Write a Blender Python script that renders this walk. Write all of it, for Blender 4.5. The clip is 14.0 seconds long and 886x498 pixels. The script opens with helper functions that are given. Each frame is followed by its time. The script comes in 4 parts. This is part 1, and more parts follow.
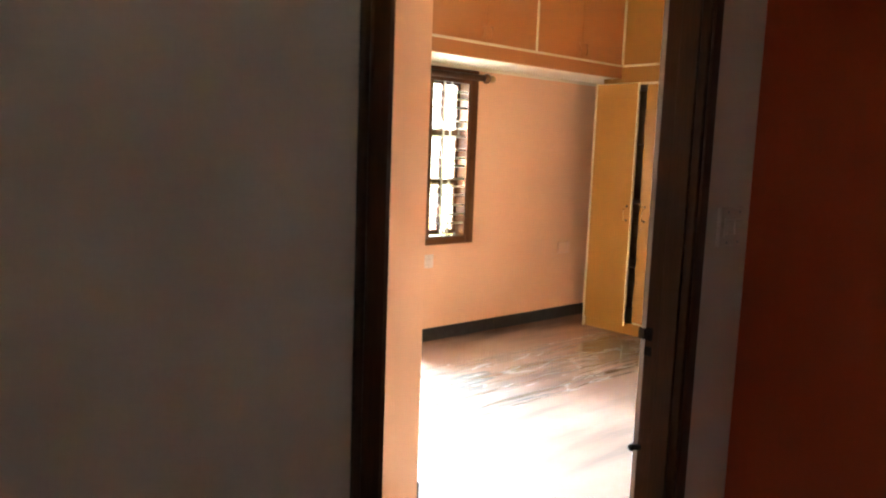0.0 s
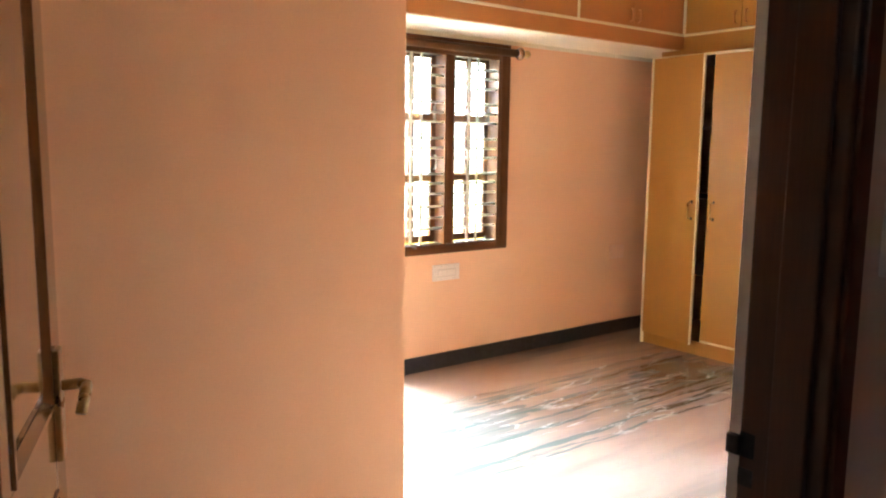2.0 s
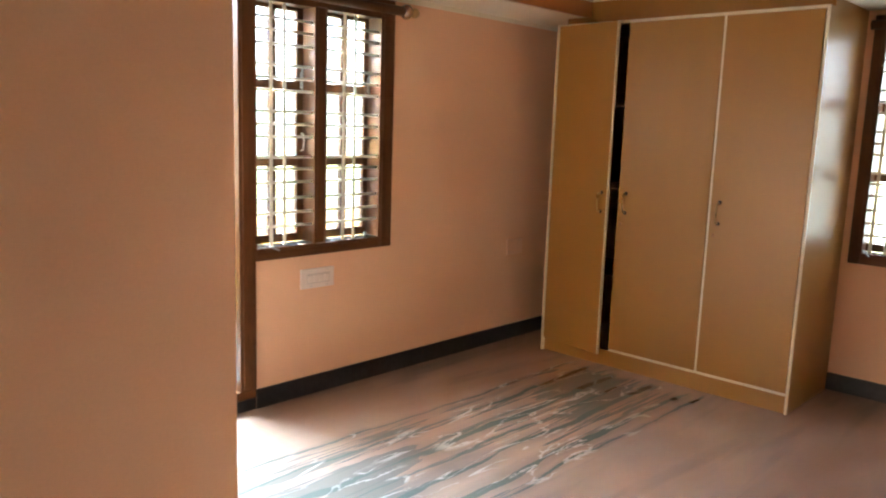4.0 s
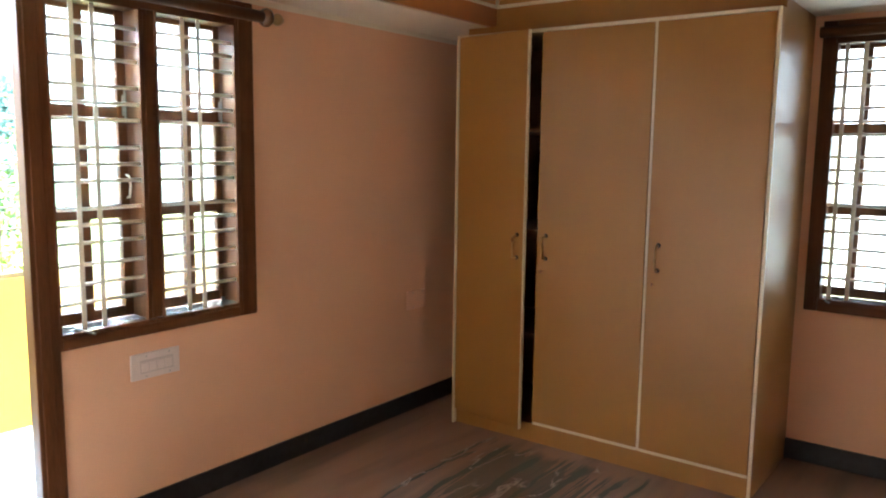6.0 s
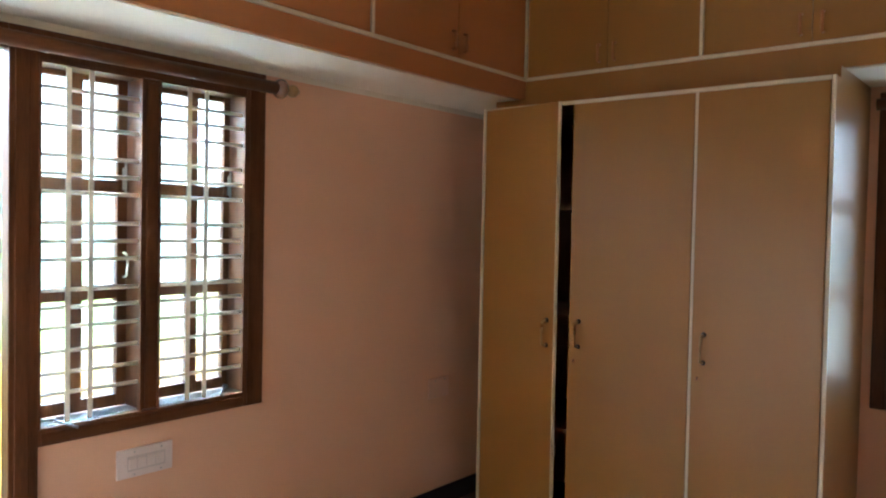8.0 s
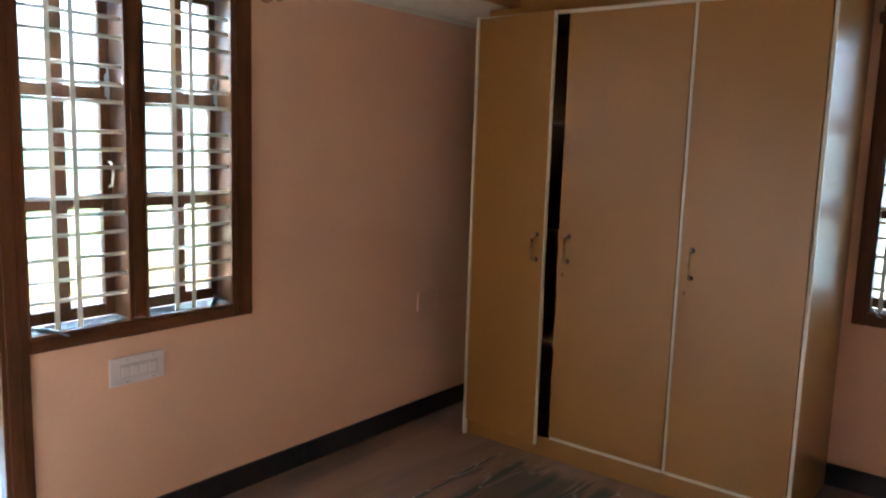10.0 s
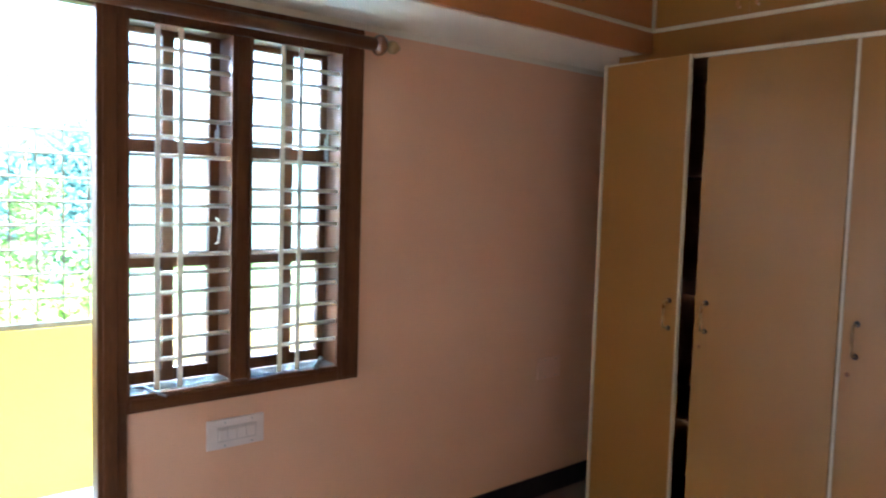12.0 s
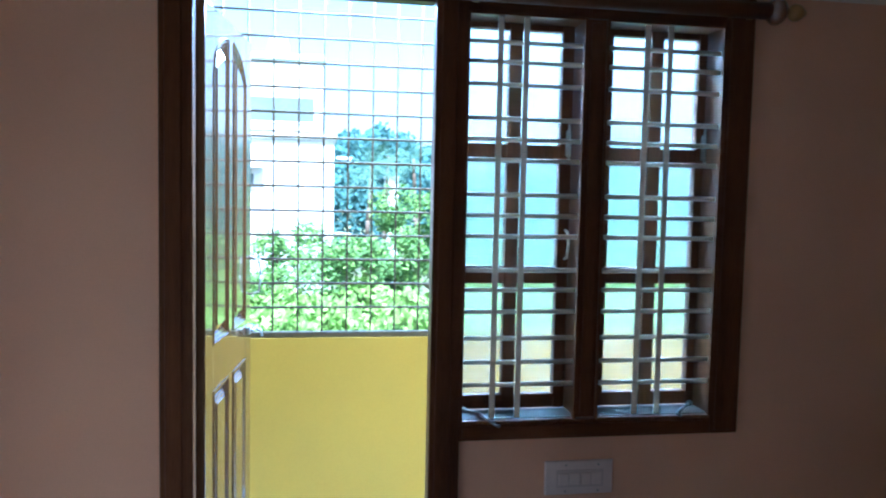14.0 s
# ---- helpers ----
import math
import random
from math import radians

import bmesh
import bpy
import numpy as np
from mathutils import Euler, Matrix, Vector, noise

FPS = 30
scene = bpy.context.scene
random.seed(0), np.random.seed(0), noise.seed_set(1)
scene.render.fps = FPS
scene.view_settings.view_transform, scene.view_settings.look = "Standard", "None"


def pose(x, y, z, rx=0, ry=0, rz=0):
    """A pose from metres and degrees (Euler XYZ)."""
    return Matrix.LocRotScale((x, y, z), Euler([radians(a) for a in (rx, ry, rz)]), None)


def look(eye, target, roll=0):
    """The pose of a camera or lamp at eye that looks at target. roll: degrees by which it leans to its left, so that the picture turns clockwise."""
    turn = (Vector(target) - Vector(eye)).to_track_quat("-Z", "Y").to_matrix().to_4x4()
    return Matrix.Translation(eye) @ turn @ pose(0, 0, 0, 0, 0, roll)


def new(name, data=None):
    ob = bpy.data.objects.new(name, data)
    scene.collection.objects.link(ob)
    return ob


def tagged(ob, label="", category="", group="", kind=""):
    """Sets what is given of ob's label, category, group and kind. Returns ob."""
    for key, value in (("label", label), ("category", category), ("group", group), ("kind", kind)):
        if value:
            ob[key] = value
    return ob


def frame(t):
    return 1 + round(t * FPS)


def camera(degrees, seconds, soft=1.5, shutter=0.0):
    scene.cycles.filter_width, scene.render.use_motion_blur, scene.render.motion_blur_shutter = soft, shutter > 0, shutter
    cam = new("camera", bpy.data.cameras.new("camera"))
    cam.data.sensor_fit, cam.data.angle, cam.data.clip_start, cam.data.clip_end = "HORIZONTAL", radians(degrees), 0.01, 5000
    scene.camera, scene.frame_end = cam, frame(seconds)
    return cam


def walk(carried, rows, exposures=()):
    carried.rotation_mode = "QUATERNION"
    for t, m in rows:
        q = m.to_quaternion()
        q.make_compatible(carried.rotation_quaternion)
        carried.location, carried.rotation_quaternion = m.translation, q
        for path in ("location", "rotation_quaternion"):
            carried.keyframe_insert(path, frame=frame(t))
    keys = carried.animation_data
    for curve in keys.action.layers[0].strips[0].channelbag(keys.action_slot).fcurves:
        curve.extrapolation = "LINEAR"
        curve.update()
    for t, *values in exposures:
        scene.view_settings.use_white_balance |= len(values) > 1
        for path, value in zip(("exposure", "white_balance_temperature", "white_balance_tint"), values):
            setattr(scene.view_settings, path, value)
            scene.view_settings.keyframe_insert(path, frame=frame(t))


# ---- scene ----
cam = camera(60.1, 14.0, soft=2.1, shutter=0.2)
PATH = [
    (0, (-4.281, -4.457, 1.502), (-2.961, -2.976, 1.243), 2.1),
    (0.5, (-4.013, -4.363, 1.485), (-2.732, -2.846, 1.241), 0.7),
    (0.6, (-3.969, -4.333, 1.483), (-2.706, -2.803, 1.233), 0.8),
    (1, (-3.837, -4.273, 1.472), (-2.65, -2.687, 1.199), 0.6),
    (1.5, (-3.681, -4.074, 1.458), (-2.502, -2.48, 1.192), 0.8),
    (1.8, (-3.581, -3.965, 1.447), (-2.381, -2.388, 1.184), 0.9),
    (2, (-3.52, -3.91, 1.44), (-2.319, -2.332, 1.177), 0.7),
    (2.1, (-3.488, -3.882, 1.435), (-2.29, -2.303, 1.169), 0.8),
    (2.5, (-3.365, -3.756, 1.466), (-2.215, -2.145, 1.178), 0.8),
    (3, (-3.234, -3.574, 1.455), (-2.092, -1.959, 1.156), 1.4),
    (3.5, (-3.12, -3.37, 1.49), (-1.824, -1.881, 1.167), 1.9),
    (4, (-2.966, -3.228, 1.456), (-1.531, -1.872, 1.137), 1.9),
    (4.2, (-2.9, -3.165, 1.466), (-1.423, -1.855, 1.146), 2.0),
    (6.3, (-2.154, -2.692, 1.502), (-0.563, -1.507, 1.252), 0.7),
    (6.5, (-2.107, -2.677, 1.495), (-0.554, -1.439, 1.259), 0.6),
    (7, (-2.04, -2.624, 1.497), (-0.495, -1.367, 1.308), 0.4),
    (7.2, (-2.025, -2.613, 1.505), (-0.483, -1.348, 1.352), 0.6),
    (9.3, (-1.977, -2.591, 1.51), (-0.426, -1.329, 1.491), 1.3),
    (9.5, (-1.978, -2.593, 1.518), (-0.426, -1.338, 1.394), 1.6),
    (10, (-1.976, -2.583, 1.5), (-0.424, -1.353, 1.222), 1.8),
    (10.5, (-1.967, -2.569, 1.487), (-0.422, -1.36, 1.098), 2.0),
    (11, (-1.921, -2.529, 1.489), (-0.381, -1.297, 1.152), 2.2),
    (11.5, (-1.85, -2.51, 1.485), (-0.352, -1.201, 1.285), 1.8),
    (12, (-1.737, -2.49, 1.505), (-0.425, -0.988, 1.358), 1.7),
    (12.5, (-1.591, -2.499, 1.506), (-0.61, -0.76, 1.399), 1.6),
    (13, (-1.517, -2.405, 1.468), (-0.738, -0.566, 1.363), 1.3),
    (13.2, (-1.468, -2.366, 1.458), (-0.779, -0.491, 1.353), 1.5),
    (13.5, (-1.423, -2.297, 1.478), (-0.844, -0.386, 1.358), 1.5),
    (14, (-1.332, -2.207, 1.487), (-0.999, -0.239, 1.351), 1.2),
]
walk(cam, [(t, look(eye, target, roll)) for t, eye, target, roll in PATH],
     [(0, 5.55, 6700, 14), (1.0, 5.55, 6700, 14), (2.5, 5.12, 6600, 13.5), (4.2, 4.35, 6450, 14), (7.0, 4.05, 5650, 11.5), (9.5, 3.75, 5280, 10.5), (10.2, 3.85, 5250, 10.5), (11.0, 4.15, 5180, 10.5), (12.0, 3.95, 4920, 9.0), (12.5, 3.3, 4620, 7.5), (13.0, 2.5, 4480, 7.5), (14.0, 2.1, 4330, 7.5)])


# ---- world and sun ----
world = bpy.data.worlds.new("sky")
scene.world = world
world.use_nodes = True
wn = world.node_tree
bg = wn.nodes["Background"]
sky = wn.nodes.new("ShaderNodeTexSky")
sky.sky_type = "NISHITA"
sky.sun_disc = False
sky.sun_elevation = radians(52)
sky.sun_rotation = radians(183)
sky.air_density, sky.dust_density, sky.ozone_density = 1.0, 4.0, 0.2
wn.links.new(sky.outputs[0], bg.inputs[0])
bg.inputs[1].default_value = 0.15
sun = new("sun", bpy.data.lights.new("sun", "SUN"))
sun.data.energy, sun.data.angle, sun.data.color = 5.0, radians(0.6), (1.0, 0.95, 0.86)
sun.matrix_world = look((-0.4, -7, 9), (0, 0, 0))


def sky_lamp(name, eye, target, width, height, watts, colour):
    """The sky's light in an opening."""
    lamp = new(name, bpy.data.lights.new(name, "AREA"))
    lamp.data.shape, lamp.data.size, lamp.data.size_y = "RECTANGLE", width, height
    lamp.data.energy, lamp.data.color = watts, colour
    lamp.matrix_world = look(eye, target)
    return lamp


sky_lamp("sky_light_balcony", (-0.35, 1.18, 2.58), (-1.15, -1.8, 0.9), 2.6, 0.30, 172, (0.56, 0.80, 1.0))
sky_lamp("sky_light_window", (2.08, -2.395, 1.43), (0.0, -2.395, 1.43), 0.80, 1.20, 1.3, (0.72, 0.89, 1.0))


# ---- materials ----
def material(name, colour, rough=0.6, metal=0.0, spread=0.08, scale=6.0, fine=90.0, bump=0.02, coat=0.0, stretch=(1, 1, 1), dark=None, rspread=0.1):
    """A surface with colour varied at two scales, and fine relief."""
    m = bpy.data.materials.new(name)
    m.use_nodes = True
    t = m.node_tree
    n, l = t.nodes, t.links
    b = n["Principled BSDF"]
    tc = n.new("ShaderNodeTexCoord")
    mp = n.new("ShaderNodeMapping")
    mp.inputs["Scale"].default_value = stretch
    l.new(tc.outputs["Object"], mp.inputs["Vector"])
    big, small = n.new("ShaderNodeTexNoise"), n.new("ShaderNodeTexNoise")
    for node, s, d in ((big, scale, 4.0), (small, fine, 3.0)):
        node.inputs["Scale"].default_value, node.inputs["Detail"].default_value = s, d
        l.new(mp.outputs[0], node.inputs["Vector"])
    mix = n.new("ShaderNodeMath")
    mix.operation = "MULTIPLY_ADD"
    mix.inputs[1].default_value = 0.35
    l.new(small.outputs["Fac"], mix.inputs[0])
    half = n.new("ShaderNodeMath")
    half.operation = "MULTIPLY"
    half.inputs[1].default_value = 0.65
    l.new(big.outputs["Fac"], half.inputs[0])
    l.new(half.outputs[0], mix.inputs[2])
    ramp = n.new("ShaderNodeValToRGB")
    ramp.color_ramp.elements[0].position, ramp.color_ramp.elements[1].position = 0.3, 0.7
    lo = dark or tuple(c * (1 - spread * 2) for c in colour)
    hi = tuple(min(1, c * (1 + spread)) for c in colour)
    ramp.color_ramp.elements[0].color, ramp.color_ramp.elements[1].color = (*lo, 1), (*hi, 1)
    l.new(mix.outputs[0], ramp.inputs[0])
    l.new(ramp.outputs[0], b.inputs["Base Color"])
    rr = n.new("ShaderNodeMapRange")
    rr.inputs["To Min"].default_value, rr.inputs["To Max"].default_value = max(0.02, rough - rspread), min(1, rough + rspread)
    l.new(big.outputs["Fac"], rr.inputs["Value"])
    l.new(rr.outputs[0], b.inputs["Roughness"])
    b.inputs["Metallic"].default_value = metal
    b.inputs["Coat Weight"].default_value = coat
    b.inputs["Coat Roughness"].default_value = 0.05
    b.inputs["Coat IOR"].default_value = 1.5 if coat < 0.9 else 1.9
    if bump:
        bp = n.new("ShaderNodeBump")
        bp.inputs["Strength"].default_value, bp.inputs["Distance"].default_value = 0.5, bump * 0.05
        l.new(mix.outputs[0], bp.inputs["Height"])
        l.new(bp.outputs[0], b.inputs["Normal"])
    return m


def marble():
    """Pale pink polished marble with grey-green veins that run along the room."""
    m = bpy.data.materials.new("marble")
    m.use_nodes = True
    n, l = m.node_tree.nodes, m.node_tree.links
    b = n["Principled BSDF"]
    tc = n.new("ShaderNodeTexCoord")
    mp = n.new("ShaderNodeMapping")
    l.new(tc.outputs["Object"], mp.inputs["Vector"])

    def noise_of(scale, detail, stretch, distortion=0.0):
        k = n.new("ShaderNodeMapping")
        k.inputs["Scale"].default_value = stretch
        l.new(mp.outputs[0], k.inputs["Vector"])
        q = n.new("ShaderNodeTexNoise")
        q.inputs["Scale"].default_value, q.inputs["Detail"].default_value, q.inputs["Distortion"].default_value = scale, detail, distortion
        l.new(k.outputs[0], q.inputs["Vector"])
        return q.outputs["Fac"]

    def ramp_of(fac, stops):
        r = n.new("ShaderNodeValToRGB")
        e = r.color_ramp.elements
        while len(e) < len(stops):
            e.new(0.5)
        for el, (p, v) in zip(e, stops):
            el.position, el.color = p, (v, v, v, 1)
        l.new(fac, r.inputs[0])
        return r.outputs[0]

    def math_of(op, a, c):
        q = n.new("ShaderNodeMath")
        q.operation = op
        for i, v in enumerate((a, c)):
            if isinstance(v, (int, float)):
                q.inputs[i].default_value = v
            else:
                l.new(v, q.inputs[i])
        return q.outputs[0]

    def mix_of(fac, a, c):
        q = n.new("ShaderNodeMix")
        q.data_type = "RGBA"
        l.new(fac, q.inputs["Factor"])
        for i, v in (("A", a), ("B", c)):
            sock = [s for s in q.inputs if s.name == i and s.type == "RGBA"][0]
            if isinstance(v, tuple):
                sock.default_value = (*v, 1)
            else:
                l.new(v, sock)
        return [s for s in q.outputs if s.type == "RGBA"][0]

    def smooth_of(fac, lo, hi):
        r = n.new("ShaderNodeMapRange")
        r.interpolation_type = "SMOOTHSTEP"
        r.inputs["From Min"].default_value, r.inputs["From Max"].default_value = lo, hi
        l.new(fac, r.inputs["Value"])
        return r.outputs[0]

    def oval_of(cx, cy, rx, ry):
        a = math_of("DIVIDE", math_of("ADD", sep.outputs["X"], -cx), rx)
        c = math_of("DIVIDE", math_of("ADD", line, -cy), ry)
        return math_of("ADD", math_of("MULTIPLY", a, a), math_of("MULTIPLY", c, c))

    # four long veins run along the room, bent a little and jagged at their edges
    sep = n.new("ShaderNodeSeparateXYZ")
    l.new(mp.outputs[0], sep.inputs[0])
    bend = math_of("MULTIPLY", math_of("ADD", noise_of(1.1, 2.0, (1, 0.8, 1)), -0.5), 0.16)
    jag = math_of("MULTIPLY", math_of("ADD", noise_of(6.0, 5.0, (1.0, 1.6, 1), 0.5), -0.5), 0.042)
    line = math_of("ADD", math_of("ADD", sep.outputs["Y"], bend), jag)
    near = 9.0
    for at, half in ((-0.60, 0.007), (-0.745, 0.014), (-0.95, 0.024), (-1.07, 0.008), (-1.19, 0.020), (-1.375, 0.016), (-1.47, 0.008)):
        near = math_of("MINIMUM", near, math_of("DIVIDE", math_of("ABSOLUTE", math_of("ADD", line, -at), 0.0), half))
    swell = math_of("MULTIPLY", math_of("ADD", noise_of(1.0, 5.0, (1.5, 9.0, 1), 0.2), -0.5), 4.2)
    along = math_of("MULTIPLY", smooth_of(math_of("ADD", sep.outputs["X"], math_of("MULTIPLY", swell, 0.10)), 1.08, 0.94), smooth_of(sep.outputs["X"], -2.0, -1.5))
    vein = math_of("MULTIPLY", smooth_of(math_of("ADD", near, swell), 1.15, 0.75), along)
    soft = math_of("MULTIPLY", math_of("MULTIPLY", smooth_of(math_of("ADD", near, swell), 5.5, 0.8), along), 0.38)
    streak = ramp_of(noise_of(1.0, 7.0, (0.7, 17.0, 1), 0.2), [(0.0, 0), (0.555, 0), (0.575, 0.9), (0.61, 0.9), (0.63, 0), (1, 0)])
    streak = math_of("MULTIPLY", math_of("MULTIPLY", streak, smooth_of(math_of("ABSOLUTE", math_of("ADD", line, 1.06), 0.0), 0.50, 0.36)), along)
    ragged = math_of("MULTIPLY", math_of("ADD", noise_of(1.6, 7.0, (0.7, 6.5, 1), 0.35), -0.5), 7.0)
    heart = math_of("MULTIPLY", smooth_of(math_of("ADD", oval_of(0.66, -0.98, 0.40, 0.26), ragged), 0.95, 0.80), along)
    pool = smooth_of(math_of("ADD", oval_of(-1.12, -0.95, 0.50, 0.20), ragged), 0.95, 0.80)
    strong = math_of("MAXIMUM", math_of("MAXIMUM", vein, streak), math_of("MAXIMUM", math_of("MULTIPLY", math_of("MAXIMUM", heart, pool), 0.78), soft))
    # faint clouds of vein in the other slabs
    weak = ramp_of(noise_of(1.1, 4.0, (0.55, 4.6, 1), 0.3), [(0.52, 0), (0.70, 0.55)])
    cloud = ramp_of(noise_of(1.3, 4.0, (0.8, 2.2, 1), 0.4), [(0.3, 0), (0.75, 1)])
    base = mix_of(cloud, (0.250, 0.155, 0.112), (0.300, 0.208, 0.170))
    c1 = mix_of(math_of("MAXIMUM", strong, weak), base, (0.080, 0.090, 0.082))
    # white crystal threads along the jagged veins and through the heart
    twig = ramp_of(noise_of(1.5, 5.0, (1.1, 4.2, 1), 0.9), [(0.0, 0), (0.478, 0), (0.489, 1.0), (0.503, 1.0), (0.514, 0), (1, 0)])
    gate = ramp_of(noise_of(2.3, 2.0, (0.8, 1.8, 1)), [(0.42, 0), (0.52, 1)])
    around = math_of("MULTIPLY", math_of("MAXIMUM", smooth_of(near, 4.2, 2.6), math_of("MAXIMUM", heart, pool)), along)
    white = math_of("MULTIPLY", math_of("MULTIPLY", twig, gate), around)
    c2 = mix_of(math_of("MULTIPLY", white, 0.55), c1, (0.46, 0.41, 0.39))
    l.new(c2, b.inputs["Base Color"])
    rough = n.new("ShaderNodeMapRange")
    rough.inputs["To Min"].default_value, rough.inputs["To Max"].default_value = 0.07, 0.20
    l.new(noise_of(3.0, 5.0, (1, 1, 1)), rough.inputs["Value"])
    l.new(rough.outputs[0], b.inputs["Roughness"])
    b.inputs["IOR"].default_value = 1.6
    return m


def textured_glass():
    """Patterned glass: rough clear glass that also scatters part of the light."""
    m = bpy.data.materials.new("textured_glass")
    m.use_nodes = True
    n, l = m.node_tree.nodes, m.node_tree.links
    b = n["Principled BSDF"]
    b.inputs["Base Color"].default_value = (0.95, 0.98, 0.97, 1)
    b.inputs["Transmission Weight"].default_value = 1
    b.inputs["Roughness"].default_value = 0.24
    b.inputs["IOR"].default_value = 1.3
    wave = n.new("ShaderNodeTexNoise")
    wave.inputs["Scale"].default_value = 55
    tc = n.new("ShaderNodeTexCoord")
    l.new(tc.outputs["Object"], wave.inputs["Vector"])
    bp = n.new("ShaderNodeBump")
    bp.inputs["Strength"].default_value, bp.inputs["Distance"].default_value = 0.4, 0.003
    l.new(wave.outputs["Fac"], bp.inputs["Height"])
    l.new(bp.outputs[0], b.inputs["Normal"])
    tr = n.new("ShaderNodeBsdfTranslucent")
    tr.inputs["Color"].default_value = (0.55, 0.64, 0.65, 1)
    mx = n.new("ShaderNodeMixShader")
    mx.inputs[0].default_value = 0.04
    l.new(b.outputs[0], mx.inputs[1])
    l.new(tr.outputs[0], mx.inputs[2])
    l.new(mx.outputs[0], n["Material Output"].inputs["Surface"])
    return m


PEACH = material("peach_paint", (0.765, 0.460, 0.284), 0.75, spread=0.035, scale=1.3, fine=160, bump=0.012)
WHITE = material("white_paint", (0.80, 0.78, 0.76), 0.75, spread=0.03, scale=1.5, fine=150, bump=0.012)
OFF_WHITE = material("warm_off_white_paint", (0.80, 0.70, 0.61), 0.75, spread=0.03, scale=1.5, fine=150, bump=0.012)
CREAM = material("cream_paint", (0.80, 0.74, 0.59), 0.75, spread=0.025, scale=1.5, fine=150, bump=0.012)
RED = material("red_paint", (0.60, 0.076, 0.009), 0.6, spread=0.05, scale=1.5, fine=150, bump=0.012)
YELLOW = material("yellow_paint", (0.41, 0.245, 0.019), 0.7, spread=0.05, scale=2.0, fine=120, bump=0.03)
WOOD = material("dark_varnished_wood", (0.116, 0.045, 0.016), 0.42, spread=0.25, scale=4, fine=40, bump=0.01, coat=0.03, stretch=(6, 6, 0.5))
WOOD.node_tree.nodes["Principled BSDF"].inputs["Specular IOR Level"].default_value = 0.14
WOOD_LONG = material("dark_varnished_wood_long_grain", (0.116, 0.045, 0.016), 0.42, spread=0.2, scale=4, fine=40, bump=0.01, coat=0.03, stretch=(0.5, 6, 6))
WOOD_LONG.node_tree.nodes["Principled BSDF"].inputs["Specular IOR Level"].default_value = 0.14
DOOR_WOOD = material("varnished_door_wood", (0.17, 0.068, 0.022), 0.12, spread=0.25, scale=3, fine=30, bump=0.006, coat=1.0, rspread=0.05, stretch=(6, 6, 0.5))
FRAME_WOOD = material("glossy_frame_wood", (0.125, 0.047, 0.018), 0.32, spread=0.25, scale=3, fine=30, bump=0.006, coat=0.08, rspread=0.06, stretch=(6, 6, 0.5))
BALCONY_WOOD = material("golden_varnished_wood", (0.10, 0.041, 0.013), 0.14, spread=0.25, scale=3, fine=30, bump=0.004, coat=0.88, rspread=0.05, stretch=(6, 6, 0.5))
LAMINATE = material("beige_wood_laminate", (0.312, 0.147, 0.027), 0.34, spread=0.018, scale=1.2, fine=40, bump=0.003, coat=0.03, stretch=(8, 8, 0.5), rspread=0.02)
LOFT_LAM = material("orange_wood_laminate", (0.43, 0.168, 0.050), 0.35, rspread=0.02, spread=0.02, scale=3, fine=60, bump=0.008, coat=0.15, stretch=(0.4, 5, 5))
BEAD = material("cream_beading", (0.68, 0.60, 0.43), 0.5, spread=0.05, scale=8, fine=90, bump=0.01)
INSIDE = material("cupboard_board", (0.42, 0.25, 0.13), 0.6, spread=0.1, scale=5, fine=60)
STONE = material("black_granite", (0.018, 0.018, 0.022), 0.35, spread=0.35, scale=30, fine=220, bump=0.01)
GRILLE = material("cream_enamel_steel", (0.78, 0.73, 0.60), 0.4, spread=0.08, scale=12, fine=120, bump=0.01)
STEEL = material("galvanised_steel", (0.42, 0.42, 0.40), 0.42, metal=0.7, spread=0.15, scale=14, fine=120, bump=0.01)
DARK_STEEL = material("worn_steel", (0.24, 0.24, 0.23), 0.35, metal=0.7, spread=0.2, scale=14, fine=120, bump=0.01)
IRON = material("dark_iron", (0.05, 0.04, 0.035), 0.5, metal=0.6, spread=0.2, scale=20, fine=120, bump=0.01)
BAR = material("brown_grey_paint", (0.085, 0.062, 0.040), 0.5, spread=0.2, scale=14, fine=120, bump=0.01)
PALE = material("pale_balcony_tile", (0.55, 0.53, 0.50), 0.5, spread=0.1, scale=4, fine=60, bump=0.02)
BRASS = material("aged_brass", (0.44, 0.29, 0.13), 0.3, metal=1.0, spread=0.15, scale=20, fine=120, bump=0.01)
HANDLE = material("reddish_brass", (0.45, 0.20, 0.08), 0.35, metal=0.6, spread=0.12, scale=20, fine=120, bump=0.01)
PLASTIC = material("white_plastic", (0.72, 0.62, 0.57), 0.4, spread=0.03, scale=12, fine=90, bump=0.004)
PLATE = material("pale_peach_plastic", (0.785, 0.488, 0.335), 0.45, spread=0.03, scale=12, fine=90, bump=0.004)
# the plastic's tone darkened, as shade in the gaps between switches
GAP_SHADE = material("gap_shaded_plastic", (0.60, 0.52, 0.48), 0.4, spread=0.03, scale=12, fine=90, bump=0.004)
DUSTY = material("dusty_sill", (0.085, 0.075, 0.065), 0.7, spread=0.15, scale=9, fine=90, bump=0.02)
DUSTY.node_tree.nodes["Principled BSDF"].inputs["Specular IOR Level"].default_value = 0.1
MARBLE = marble()
PANE = textured_glass()
LEAF_A = material("leaf_green", (0.155, 0.275, 0.085), 0.9, spread=0.35, scale=3, fine=30, bump=0)
LEAF_B = material("leaf_light_green", (0.215, 0.345, 0.085), 0.9, spread=0.3, scale=3, fine=30, bump=0)
WEED = material("weed_green", (0.29, 0.45, 0.10), 0.9, spread=0.3, scale=3, fine=30, bump=0)
